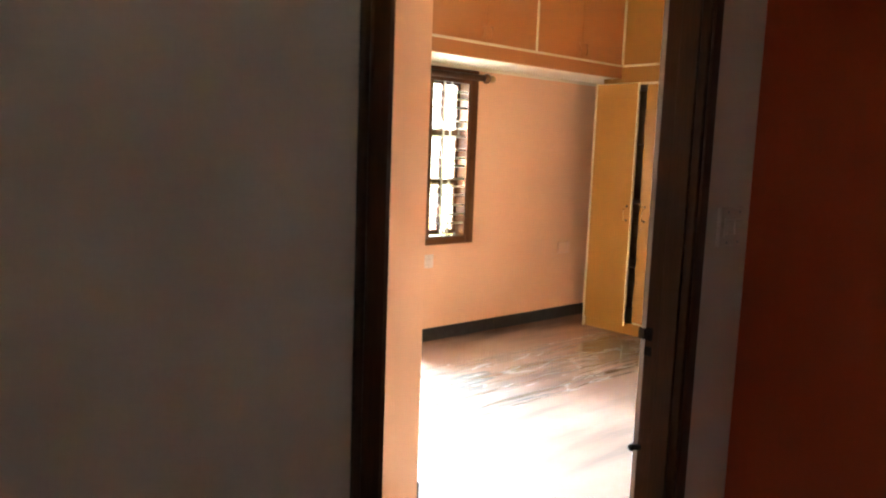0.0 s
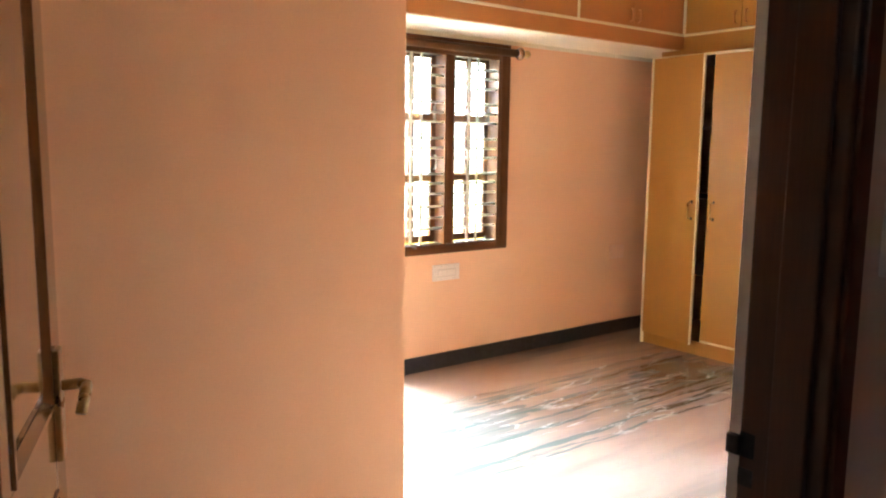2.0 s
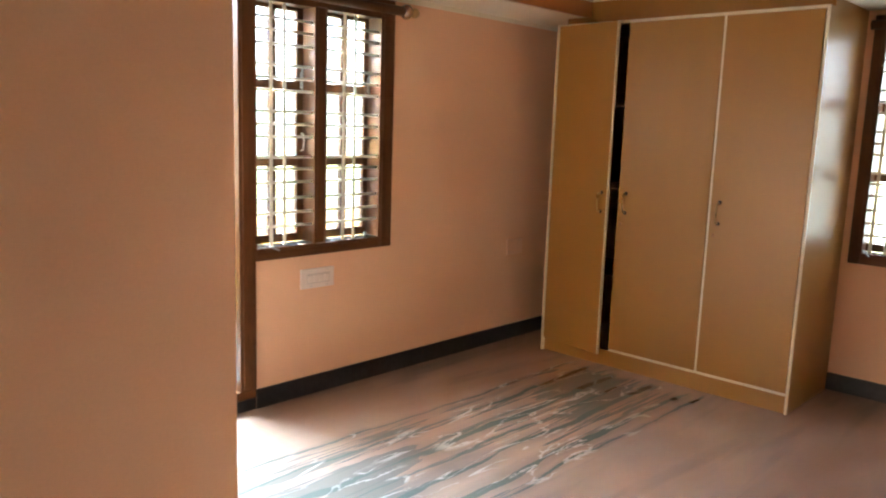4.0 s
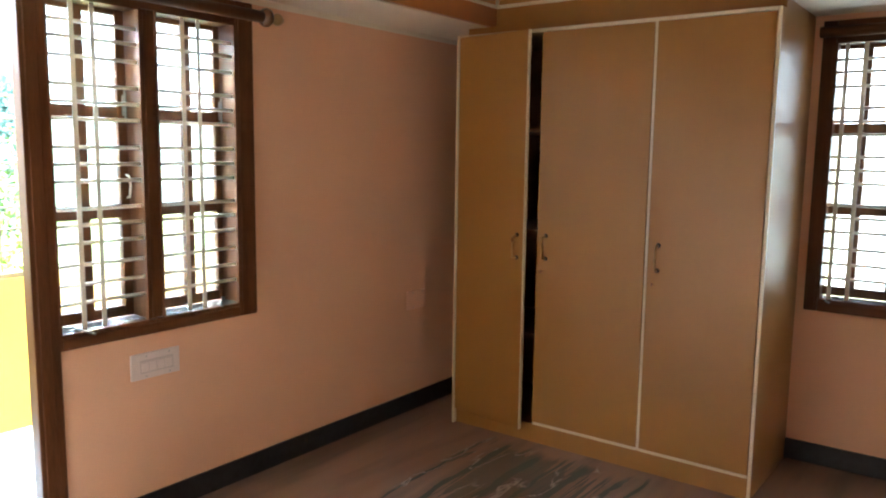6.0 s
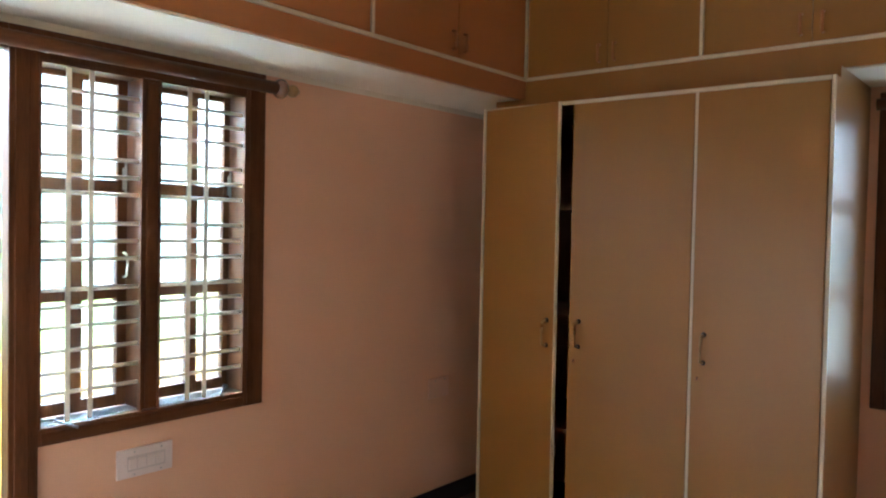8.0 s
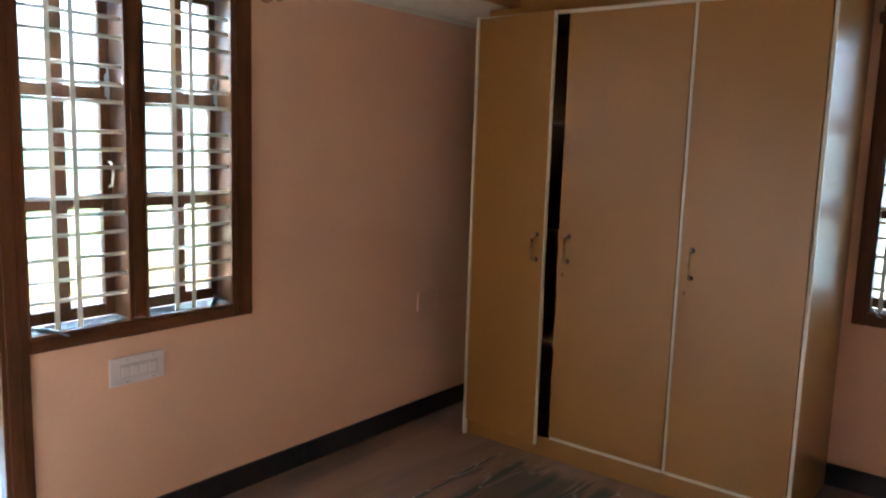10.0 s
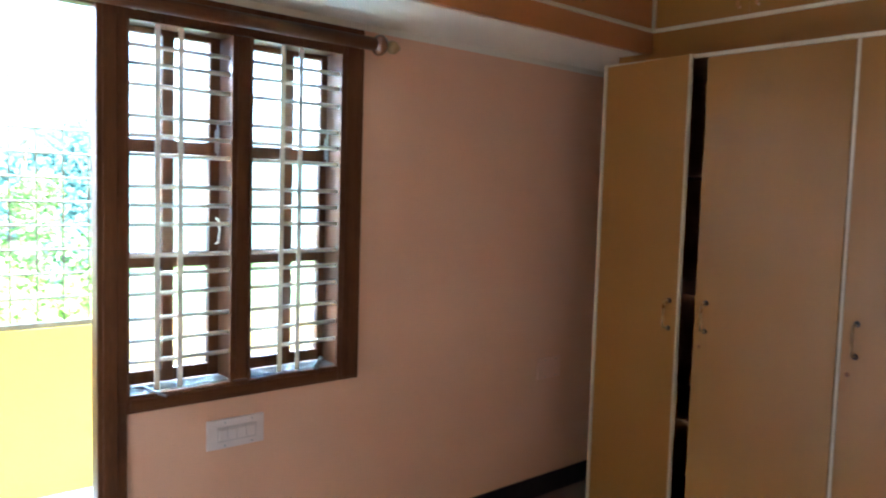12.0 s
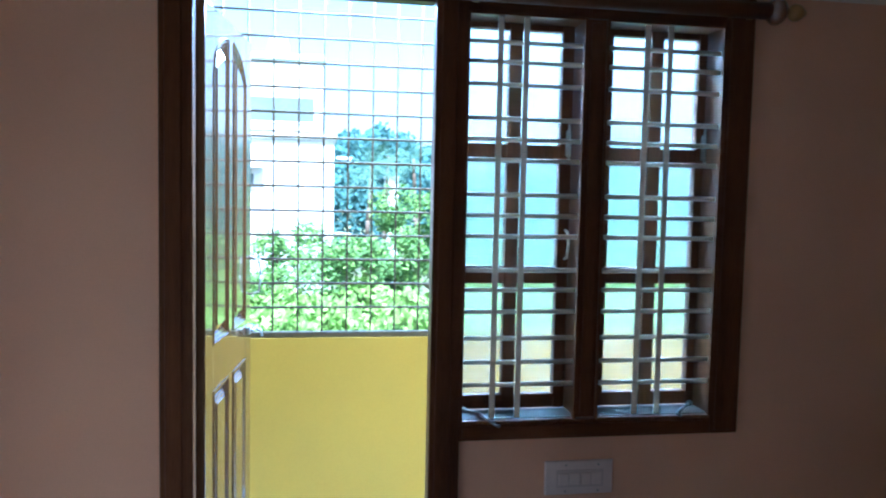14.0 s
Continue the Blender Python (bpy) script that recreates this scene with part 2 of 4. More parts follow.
# blue-green of distance haze, put into the far leaves' own colour
LEAF_HAZED = material("leaf_far_haze_tint", (0.088, 0.180, 0.172), 0.9, spread=0.4, scale=0.5, fine=6, bump=0)
LEAF_C = material("leaf_grey_green", (0.145, 0.245, 0.175), 0.85, spread=0.35, scale=3, fine=30, bump=0)
for leaf_mat in (LEAF_A, LEAF_B, LEAF_C, LEAF_HAZED, WEED):
    leaf_mat.node_tree.nodes["Principled BSDF"].inputs["Specular IOR Level"].default_value = 0.12
BARK = material("bark", (0.16, 0.12, 0.08), 0.9, spread=0.3, scale=5, fine=40, bump=0.3)
EARTH = material("earth", (0.14, 0.16, 0.07), 0.95, spread=0.4, scale=0.6, fine=9, bump=0.3)
RENDERED = material("white_wall_render", (0.62, 0.62, 0.60), 0.85, spread=0.06, scale=0.7, fine=20, bump=0.05)
DARK_GLASS = material("dark_window_glass", (0.11, 0.135, 0.14), 0.12, spread=0.1, scale=2, fine=20, bump=0)


# ---- building blocks ----
def box(bm, x0, x1, y0, y1, z0, z1, bevel=0.0, turn=None):
    geo = bmesh.ops.create_cube(bm, size=1.0)
    vs = geo["verts"]
    for v in vs:
        v.co = Vector((x0 + (v.co.x + 0.5) * (x1 - x0), y0 + (v.co.y + 0.5) * (y1 - y0), z0 + (v.co.z + 0.5) * (z1 - z0)))
    if bevel:
        es = list({e for v in vs for e in v.link_edges})
        r = bmesh.ops.bevel(bm, geom=es, offset=bevel, segments=2, profile=0.5, affect="EDGES")
        vs = list({v for f in r["faces"] for v in f.verts} | {v for v in vs if v.is_valid})
    if turn is not None:
        bmesh.ops.transform(bm, matrix=turn, verts=vs)
    return vs


def rod(bm, a, c, r, r2=None, seg=10):
    """A round bar from a to c."""
    a, c = Vector(a), Vector(c)
    d = c - a
    m = Matrix.Translation((a + c) / 2) @ d.to_track_quat("Z", "Y").to_matrix().to_4x4()
    bmesh.ops.create_cone(bm, cap_ends=True, segments=seg, radius1=r, radius2=r if r2 is None else r2, depth=d.length, matrix=m)


def tube(bm, points, r, seg=8):
    """A bent round bar through the points."""
    for a, c in zip(points, points[1:]):
        rod(bm, a, c, r, seg=seg)
    for p in points[1:-1]:
        bmesh.ops.create_uvsphere(bm, u_segments=seg, v_segments=6, radius=r, matrix=Matrix.Translation(p))


def ball(bm, p, r, squash=(1, 1, 1)):
    bmesh.ops.create_uvsphere(bm, u_segments=20, v_segments=12, radius=r, matrix=Matrix.Translation(p) @ Matrix.Diagonal((*squash, 1)))


def mesh_of(name, bm, mat, smooth=False):
    bmesh.ops.recalc_face_normals(bm, faces=bm.faces)
    me = bpy.data.meshes.new(name)
    bm.to_mesh(me)
    bm.free()
    me.materials.append(mat)
    if smooth:
        for p in me.polygons:
            p.use_smooth = True
    return me


def part(name, bm, mat, parent, label="", smooth=False):
    ob = new(name, mesh_of(name, bm, mat, smooth))
    ob.parent = parent
    if label:
        tagged(ob, label)
    return ob


def thing(name, label, category, group="", kind="", m=None):
    """An Empty that carries the parts of a thing."""
    ob = new(name)
    ob.empty_display_size = 0.1
    if m is not None:
        ob.matrix_basis = m
    return tagged(ob, label, category, group, kind)


def piece(name, bm, mat, label="", category="", kind="structure", m=None, smooth=False):
    ob = new(name, mesh_of(name, bm, mat, smooth))
    if m is not None:
        ob.matrix_basis = m
    return tagged(ob, label, category, "", kind)


# ---- the plan ----
X_E, X_W = 1.75, -2.289          # east wall, flank of the bathroom block
Y_B = -2.112                     # front of the bathroom block
Y_IN, Y_OUT = -3.310, -3.47      # two faces of the wall with the entrance door
X_P = -3.78                      # west end of the entrance passage
CEIL, SOFFIT = 2.95, 2.147
X_D0, X_D1 = -3.525, -2.60       # clear opening of the entrance door
X_RED = -2.31                    # red wall in the hall
DOOR_TOP = 2.08

# floors
bm = bmesh.new()
box(bm, -5.4, X_RED + 0.15, -5.7, Y_OUT, -0.15, 0.0)
box(bm, X_P - 0.12, X_E + 0.2, Y_OUT, 0.0, -0.15, 0.0)
piece("floor", bm, MARBLE, "polished pale pink marble floor with grey veins", "floor")
bm = bmesh.new()
box(bm, -2.9, 2.3, 0.234, 1.40, -0.15, 0.05)
piece("balcony_floor", bm, PALE, "pale dusty balcony floor", "floor")

# walls
bm = bmesh.new()
box(bm, X_W - 0.2, -1.753, 0.0, 0.23, 0, CEIL)
box(bm, -0.004, X_E + 0.23, 0.0, 0.23, 0, CEIL)
box(bm, -0.899, -0.004, 0.0, 0.23, 0, 0.760)
box(bm, -1.753, -0.004, 0.0, 0.23, 2.12, CEIL)
piece("wall_north", bm, PEACH, "peach painted wall with window and balcony door", "wall")
EW0, EW1 = -1.945, -2.844
bm = bmesh.new()
box(bm, X_E, X_E + 0.23, EW0, 0.0, 0, CEIL)
box(bm, X_E, X_E + 0.23, Y_OUT, EW1, 0, CEIL)
box(bm, X_E, X_E + 0.23, EW1, EW0, 0, 0.760)
box(bm, X_E, X_E + 0.23, EW1, EW0, 2.12, CEIL)
piece("wall_east", bm, PEACH, "peach painted wall with a barred window", "wall")
bm = bmesh.new()
box(bm, X_P - 0.2, X_W, Y_B, Y_B + 0.12, 0, CEIL)
box(bm, X_W - 0.12, X_W, Y_B + 0.12, 0.0, 0, CEIL)
piece("wall_bathroom", bm, PEACH, "peach painted wall of the entrance passage", "wall")
bm = bmesh.new()
box(bm, X_P - 0.12, X_P, Y_IN, Y_B, 0, CEIL)
piece("wall_west", bm, PEACH, "peach painted end wall of the passage", "wall")
FR = 0.062                       # width of the entrance frame's face
bm = bmesh.new()
box(bm, -5.2, X_D0 - FR, Y_OUT, Y_OUT + 0.05, 0, CEIL)
box(bm, X_D1 + FR, X_RED + 0.1, Y_OUT, Y_OUT + 0.05, 0, CEIL)
box(bm, X_D0 - FR, X_D1 + FR, Y_OUT, Y_OUT + 0.05, DOOR_TOP + FR, CEIL)
piece("wall_hall_north", bm, OFF_WHITE, "white painted hall wall around the doorway", "wall")
bm = bmesh.new()
box(bm, X_P, X_D0 - FR, Y_OUT + 0.05, Y_IN, 0, CEIL)
box(bm, X_D1 + FR + 0.013, X_E, Y_OUT + 0.05, Y_IN, 0, CEIL)
box(bm, X_D0 - FR, X_D1 + FR + 0.013, Y_OUT + 0.05, Y_IN, DOOR_TOP + FR, CEIL)
piece("wall_south", bm, PEACH, "peach painted wall around the entrance", "wall")
bm = bmesh.new()
box(bm, X_D1 + FR + 0.007, X_D1 + FR + 0.0125, -3.364, Y_IN + 0.001, 0, DOOR_TOP + FR)
box(bm, X_D0 - FR + 0.0005, X_D0 - FR + 0.006, -3.364, Y_IN + 0.001, 0, DOOR_TOP + FR)
piece("trim_entrance_reveal", bm, WHITE, "narrow pale plaster edge beside the entrance frame", "trim")
bm = bmesh.new()
box(bm, X_RED, X_RED + 0.15, -5.7, Y_OUT, 0, CEIL)
piece("wall_hall_east", bm, RED, "deep red painted hall wall", "wall")
# the small opening is unseen, added and sized to let daylight into the hall
bm = bmesh.new()
box(bm, -5.4, -5.2, -5.5, -5.11, 0, CEIL)
box(bm, -5.4, -5.2, -4.82, Y_OUT + 0.05, 0, CEIL)
box(bm, -5.4, -5.2, -5.11, -4.82, 0, 1.925)
box(bm, -5.4, -5.2, -5.11, -4.82, 2.13, CEIL)
box(bm, -5.2, X_RED, -5.7, -5.5, 0, CEIL)
piece("wall_hall_back", bm, OFF_WHITE, "white painted hall walls with a small opening added for daylight", "wall")
bm = bmesh.new()
box(bm, -5.4, X_E + 0.23, -5.7, 0.23, CEIL, CEIL + 0.15)
piece("ceiling", bm, CREAM, "plain off-white ceiling", "ceiling")

# skirting of black stone
bm = bmesh.new()
SK = 0.102
box(bm, -0.897, X_E, -0.012, -0.0005, 0.0, SK, 0.002)
box(bm, X_W + 0.0005, -1.755, -0.012, -0.0005, 0.0, SK, 0.002)
box(bm, X_W + 0.0005, X_W + 0.012, Y_B, -0.012, 0.0, SK, 0.002)
box(bm, X_E - 0.012, X_E - 0.0005, Y_IN, -0.012, 0.0, SK, 0.002)
box(bm, X_D1 + FR + 0.03, X_E - 0.012, Y_IN + 0.0005, Y_IN + 0.012, 0.0, SK, 0.002)
piece("baseboard", bm, STONE, "black polished granite skirting along the walls", "skirting")
# chipped joint in the skirting
bm = bmesh.new()
box(bm, 0.278, 0.296, -0.0145, -0.011, 0.056, 0.082, 0.002)
piece("trim_skirting_joint", bm, DUSTY, "chipped cement joint in the black skirting", "trim")


# ---- storage loft ----
def loft_front(name, runs, axis, at, lo, hi, cat, lam, label):
    """A run of loft cupboards. axis 'x': doors side by side along x, facing -y; axis 'y': along y, facing -x."""
    def bx(bm, u0, u1, d0, d1, z0, z1, bevel=0.0):
        if axis == "x":
            box(bm, u0, u1, at - d1, at - d0, z0, z1, bevel)
        else:
            box(bm, at - d1, at - d0, u0, u1, z0, z1, bevel)
    t = thing(name, label, cat)
    bm = bmesh.new()
    bx(bm, lo, hi, -0.02, 0.004, SOFFIT + 0.003, 2.246)
    part("fascia", bm, lam, t)
    bm = bmesh.new()
    bx(bm, lo, hi, 0.0, 0.014, 2.246, 2.262, 0.003)
    part("beading", bm, BEAD, t, "cream beading strip")
    for u0, u1 in runs:
        bm = bmesh.new()
        bx(bm, u0 - 0.008, u0 + 0.008, 0.0, 0.014, 2.263, CEIL - 0.002, 0.003)
        part("beading", bm, BEAD, t, "cream beading strip")
        mid = (u0 + u1) / 2
        for a, c, hx in ((u0 + 0.010, mid - 0.0015, mid - 0.04), (mid + 0.0015, u1 - 0.010, mid + 0.04)):
            bm = bmesh.new()
            bx(bm, a, c, -0.012, 0.006, 2.265, CEIL - 0.06, 0.0015)
            d = part("door", bm, lam, t)
            bm = bmesh.new()
            ends = [(2.296, 0.004), (2.300, 0.028), (2.372, 0.028), (2.376, 0.004)]
            pts = [(hx, at - d_, z) if axis == "x" else (at - d_, hx, z) for z, d_ in ends]
            tube(bm, pts, 0.0055)
            part("handle", bm, HANDLE, d, "small reddish brass handle", True)
    if axis == "x":
        bm = bmesh.new()
        bx(bm, hi - 0.014, hi - 0.001, 0.0, 0.014, 2.263, CEIL - 0.002, 0.003)
        part("beading", bm, BEAD, t, "cream beading strip")
    bm = bmesh.new()
    bx(bm, lo, hi, -0.02, 0.004, CEIL - 0.058, CEIL - 0.001)
    part("rail", bm, lam, t)
    return t


Y_L, X_L = -0.445, 1.266
bm = bmesh.new()
box(bm, X_W, X_E, Y_L + 0.024, 0.0, SOFFIT, SOFFIT + 0.09)
box(bm, X_L + 0.024, X_E, Y_IN, Y_L + 0.024, SOFFIT, SOFFIT + 0.09)
piece("ceiling_loft_soffit", bm, CREAM, "cream plastered underside of the storage loft", "soffit")
bm = bmesh.new()
box(bm, X_W + 0.001, X_E - 0.001, -0.003, -0.0005, 2.1205, SOFFIT - 0.0005)
piece("trim_soffit_paint", bm, CREAM, "cream paint carried down from the loft", "trim")
loft_front("loft_cupboard", [(-1.97, -0.905), (-0.905, 0.165), (0.165, 1.256)], "x", Y_L, X_W, X_L, "loft cupboard", LOFT_LAM,
           "orange-brown laminate loft cupboards over the window")
loft_front("loft_cupboard", [(-3.10, -2.225), (-2.225, -1.345), (-1.345, -0.455)], "y", X_L, Y_IN, Y_L - 0.005, "loft cupboard", LAMINATE,
           "beige laminate loft cupboards over the wardrobe")


# ---- wardrobe ----
def pull(parent, x, y, z0, z1, out=0.034):
    bm = bmesh.new()
    tube(bm, [(x, y, z0), (x - out, y, z0 + 0.006), (x - out - 0.004, y, (z0 + z1) / 2), (x - out, y, z1 - 0.006), (x, y, z1)], 0.0048)
    h = part("handle", bm, BRASS, parent, "slim brass bow handle with dark ends", True)
    for z in (z0, z1):
        bm = bmesh.new()
        rod(bm, (x, y, z), (x - 0.008, y, z), 0.011, 0.008, seg=14)
        part("rose", bm, IRON, h, "", True)
    return h


WX, WY0, WY1, WT = 1.123, -0.312, -1.91, 2.10
w = thing("wardrobe", "tall beige laminate three-door wardrobe, one door ajar", "wardrobe")
bm = bmesh.new()
box(bm, WX, X_E, WY1 + 0.003, WY1 + 0.021, 0.0, WT)
part("side_panel", bm, LAMINATE, w, "glossy beige laminate side")
bm = bmesh.new()
box(bm, WX, X_E, WY0 - 0.021, WY0 - 0.003, 0.0, WT)
part("side_panel", bm, LAMINATE, w)
bm = bmesh.new()
box(bm, WX, X_E, WY1 + 0.021, WY0 - 0.021, WT - 0.018, WT)
box(bm, 1.20, X_E, WY1 + 0.003, WY0 - 0.003, WT, SOFFIT - 0.001)
part("top", bm, LAMINATE, w)
bm = bmesh.new()
box(bm, WX + 0.004, X_E, WY1 + 0.021, WY0 - 0.021, 0.0, 0.098)
part("plinth", bm, LAMINATE, w)
bm = bmesh.new()
box(bm, X_E - 0.02, X_E - 0.004, WY1 + 0.021, WY0 - 0.021, 0.098, WT - 0.018)
part("back", bm, INSIDE, w)
bm = bmesh.new()
box(bm, WX + 0.02, X_E - 0.02, -0.835, -0.817, 0.098, WT - 0.018)
part("divider", bm, INSIDE, w)
for z in (0.55, 1.09, 1.60):
    bm = bmesh.new()
    box(bm, WX + 0.03, X_E - 0.02, -0.817, WY0 - 0.021, z, z + 0.018)
    part("shelf", bm, INSIDE, w)
# doors: the first stands ajar
D1 = pose(WX - 0.001, WY0 - 0.006, 0, 0, 0, -7.6)
bm = bmesh.new()
box(bm, -0.018, 0.0, -0.464, -0.0125, 0.085, WT - 0.012, 0.002, D1)
d = part("door", bm, LAMINATE, w, "narrow door standing ajar")
bm = bmesh.new()
box(bm, -0.0195, 0.001, -0.469, -0.4645, 0.085, WT - 0.012, 0.001, D1)
part("edge_strip", bm, BEAD, d, "cream edge strip")
bm = bmesh.new()
hp = [(-0.018, 0.972), (-0.052, 0.978), (-0.056, 1.030), (-0.052, 1.082), (-0.018, 1.088)]
tube(bm, [D1 @ Vector((a, -0.425, z)) for a, z in hp], 0.0048)
h = part("handle", bm, BRASS, d, "slim brass bow handle with dark ends", True)
for z in (0.972, 1.088):
    bm = bmesh.new()
    rod(bm, D1 @ Vector((-0.018, -0.425, z)), D1 @ Vector((-0.026, -0.425, z)), 0.011, 0.008, seg=14)
    part("rose", bm, IRON, h, "", True)
for y0, y1, hy in ((-1.382, -0.818, -0.868), (WY1 + 0.017, -1.398, -1.447)):
    bm = bmesh.new()
    box(bm, WX - 0.014, WX + 0.004, y0, y1, 0.116, WT - 0.020, 0.002)
    d = part("door", bm, LAMINATE, w)
    pull(d, WX - 0.014, hy, 0.972, 1.088)
    bm = bmesh.new()
    rod(bm, (WX - 0.013, hy + 0.022, 0.905), (WX - 0.016, hy + 0.022, 0.905), 0.0085, seg=14)
    k = part("lock", bm, HANDLE, d, "small round brass lock", True)
    bm = bmesh.new()
    box(bm, WX - 0.0172, WX - 0.0158, hy + 0.0198, hy + 0.0242, 0.898, 0.912)
    part("keyhole", bm, IRON, k)
# beading round the carcass
for y0, y1, z0, z1 in ((WY0 - 0.014, WY0, 0.0, WT - 0.001), (-1.396, -1.384, 0.101, WT - 0.018), (WY1, WY1 + 0.014, 0.0, WT - 0.001),
                       (WY1 + 0.015, WY0 - 0.015, WT - 0.017, WT - 0.001), (-1.380, -0.818, 0.099, 0.114), (WY1 + 0.017, -1.399, 0.099, 0.114), (-0.40, WY0 - 0.015, 0.084, 0.098)):
    bm = bmesh.new()
    box(bm, WX - (0.024 if y1 == WY0 else 0.010), WX + 0.0035, y0, y1, z0, z1, 0.002)
    part("beading", bm, BEAD, w, "cream beading strip")


# ---- windows ----
BARS = (0.914, 0.984, 1.058, 1.140, 1.207, 1.268, 1.371, 1.434, 1.497, 1.601, 1.663, 1.725, 1.826, 1.893, 1.951)
ROWS = ((0.870, 1.222), (1.276, 1.600), (1.654, 2.000))


def barred_window(name, m, post):
    """A two-light window 0.899 wide: wooden frame, cream bars, three-row sashes. u runs to the right, y outward."""
    t = thing(name, "dark wooden two-light window with cream bars and textured panes", "window", kind="structure", m=m)
    for u0, u1, y0, z0, z1 in ((0.806, 0.899, -0.014, 0.760, 2.119), (0.363, 0.426, -0.008, 0.822, 2.020)) + (((0.0, 0.060, -0.014, 0.760, 2.119),) if post else ()):
        bm = bmesh.new()
        box(bm, u0 + 0.001, u1 - 0.001, y0, 0.14, z0 + 0.001, z1, 0.004)
        box(bm, u0 + 0.012, u1 - 0.012, y0 - 0.005, y0 + 0.001, z0 + 0.012, z1 - 0.012, 0.002)
        part("frame_post", bm, WOOD, t)
    left = 0.060 if post else 0.001
    bm = bmesh.new()
    box(bm, left, 0.806, -0.013, 0.14, 0.761, 0.818, 0.004)
    box(bm, left + 0.01, 0.80, -0.018, -0.012, 0.769, 0.806, 0.002)
    part("frame_bottom", bm, WOOD_LONG, t)
    bm = bmesh.new()
    box(bm, left, 0.806, -0.013, 0.14, 2.021, 2.119, 0.004)
    part("frame_top", bm, WOOD_LONG, t)
    for u0, u1, verts, cols in ((0.004, 0.362, (0.138, 0.216), ((0.030, 0.156), (0.197, 0.324))), (0.427, 0.805, (0.592, 0.666), ((0.490, 0.614), (0.657, 0.776)))):
        bm = bmesh.new()
        box(bm, max(u0, left) + 0.001, u1 - 0.001, 0.002, 0.092, 0.818, 0.824, 0.001)
        part("sill", bm, DUSTY, t, "dusty grey sill")
        # bead round the light
        bm = bmesh.new()
        b0, b1 = max(u0 - 0.004, left), u1 + 0.001
        for q in ((b0, b0 + 0.009, 0.818, 2.022), (b1 - 0.009, b1, 0.818, 2.022), (b0 + 0.009, b1 - 0.009, 0.813, 0.822), (b0 + 0.009, b1 - 0.009, 2.014, 2.023)):
            box(bm, q[0], q[1], -0.016, 0.0035, q[2], q[3], 0.0025)
        part("bead", bm, WOOD, t)
        # bars
        g = thing_part("grille", t, "cream painted steel window bars")
        for z in BARS:
            bm = bmesh.new()
            z += (1.49 - z) * 0.017
            rod(bm, (u0 - 0.001, 0.0145, z), (u1 + 0.001, 0.0145, z), 0.0070, seg=8)
            part("bar", bm, GRILLE, g, "", True)
        for v in verts:
            bm = bmesh.new()
            box(bm, v - 0.0335 - 0.0088, v - 0.0335 + 0.0088, 0.0040, 0.0083, 0.824, 2.021, 0.001)
            part("upright", bm, GRILLE, g)
        # sash
        s0, s1 = u0 + 0.001, u1 - 0.001
        bm = bmesh.new()
        (a0, a1), (c0, c1) = cols
        for x0, x1 in ((s0, a0), (a1, c0), (c1, s1)):
            box(bm, x0, x1, 0.098, 0.134, 0.826, 2.0195, 0.003)
        edges = [0.826] + [z for r in ROWS for z in r] + [2.0195]
        for z0, z1 in zip(edges[::2], edges[1::2]):
            for x0, x1 in (cols):
                box(bm, x0 - 0.004, x1 + 0.004, 0.101, 0.131, z0, z1, 0.003)
        sash = part("sash", bm, WOOD, t)
        for x0, x1 in cols:
            for z0, z1 in ROWS:
                bm = bmesh.new()
                box(bm, x0 - 0.003, x1 + 0.003, 0.114, 0.118, z0 - 0.003, z1 + 0.003)
                p = part("pane", bm, PANE, sash, "textured translucent glass pane")
                p.visible_shadow = not post
        hu = c1 + 0.025
        if u0 < 0.2:
            bm = bmesh.new()
            tube(bm, [(hu, 0.099, 1.30), (hu, 0.078, 1.305), (hu + 0.004, 0.076, 1.35), (hu, 0.078, 1.385), (hu, 0.099, 1.39)], 0.004)
            part("pull", bm, GRILLE, sash, "cream bow pull", True)
        bm = bmesh.new()
        box(bm, hu - 0.008, hu + 0.008, 0.090, 0.099, 1.62, 1.70, 0.002)
        rod(bm, (hu, 0.088, 1.60), (hu, 0.088, 1.72), 0.004)
        part("bolt", bm, STEEL, sash, "small tower bolt")
    for a, c in (((0.035, 0.085, 0.829), (0.105, -0.040, 0.818)), ((0.785, 0.085, 0.832), (0.690, -0.020, 0.829))):
        bm = bmesh.new()
        tube(bm, [a, ((a[0] + c[0]) / 2, (a[1] + c[1]) / 2, 0.834), c, (c[0] + 0.014, c[1] - 0.002, c[2] - 0.006)], 0.0046)
        ball(bm, a, 0.010)
        part("stay", bm, DARK_STEEL, t, "steel window stay lying on the sill", True)
    return t


def thing_part(name, parent, label):
    ob = new(name)
    ob.parent = parent
    ob.empty_display_size = 0.05
    return tagged(ob, label)


barred_window("window_1", pose(-0.903, 0, 0), False)
barred_window("window_2", pose(X_E, EW0, 0, 0, 0, -90), True)


# ---- balcony door ----
t = thing("door_1", "open glossy panelled wooden balcony door in a dark frame", "door", kind="structure")
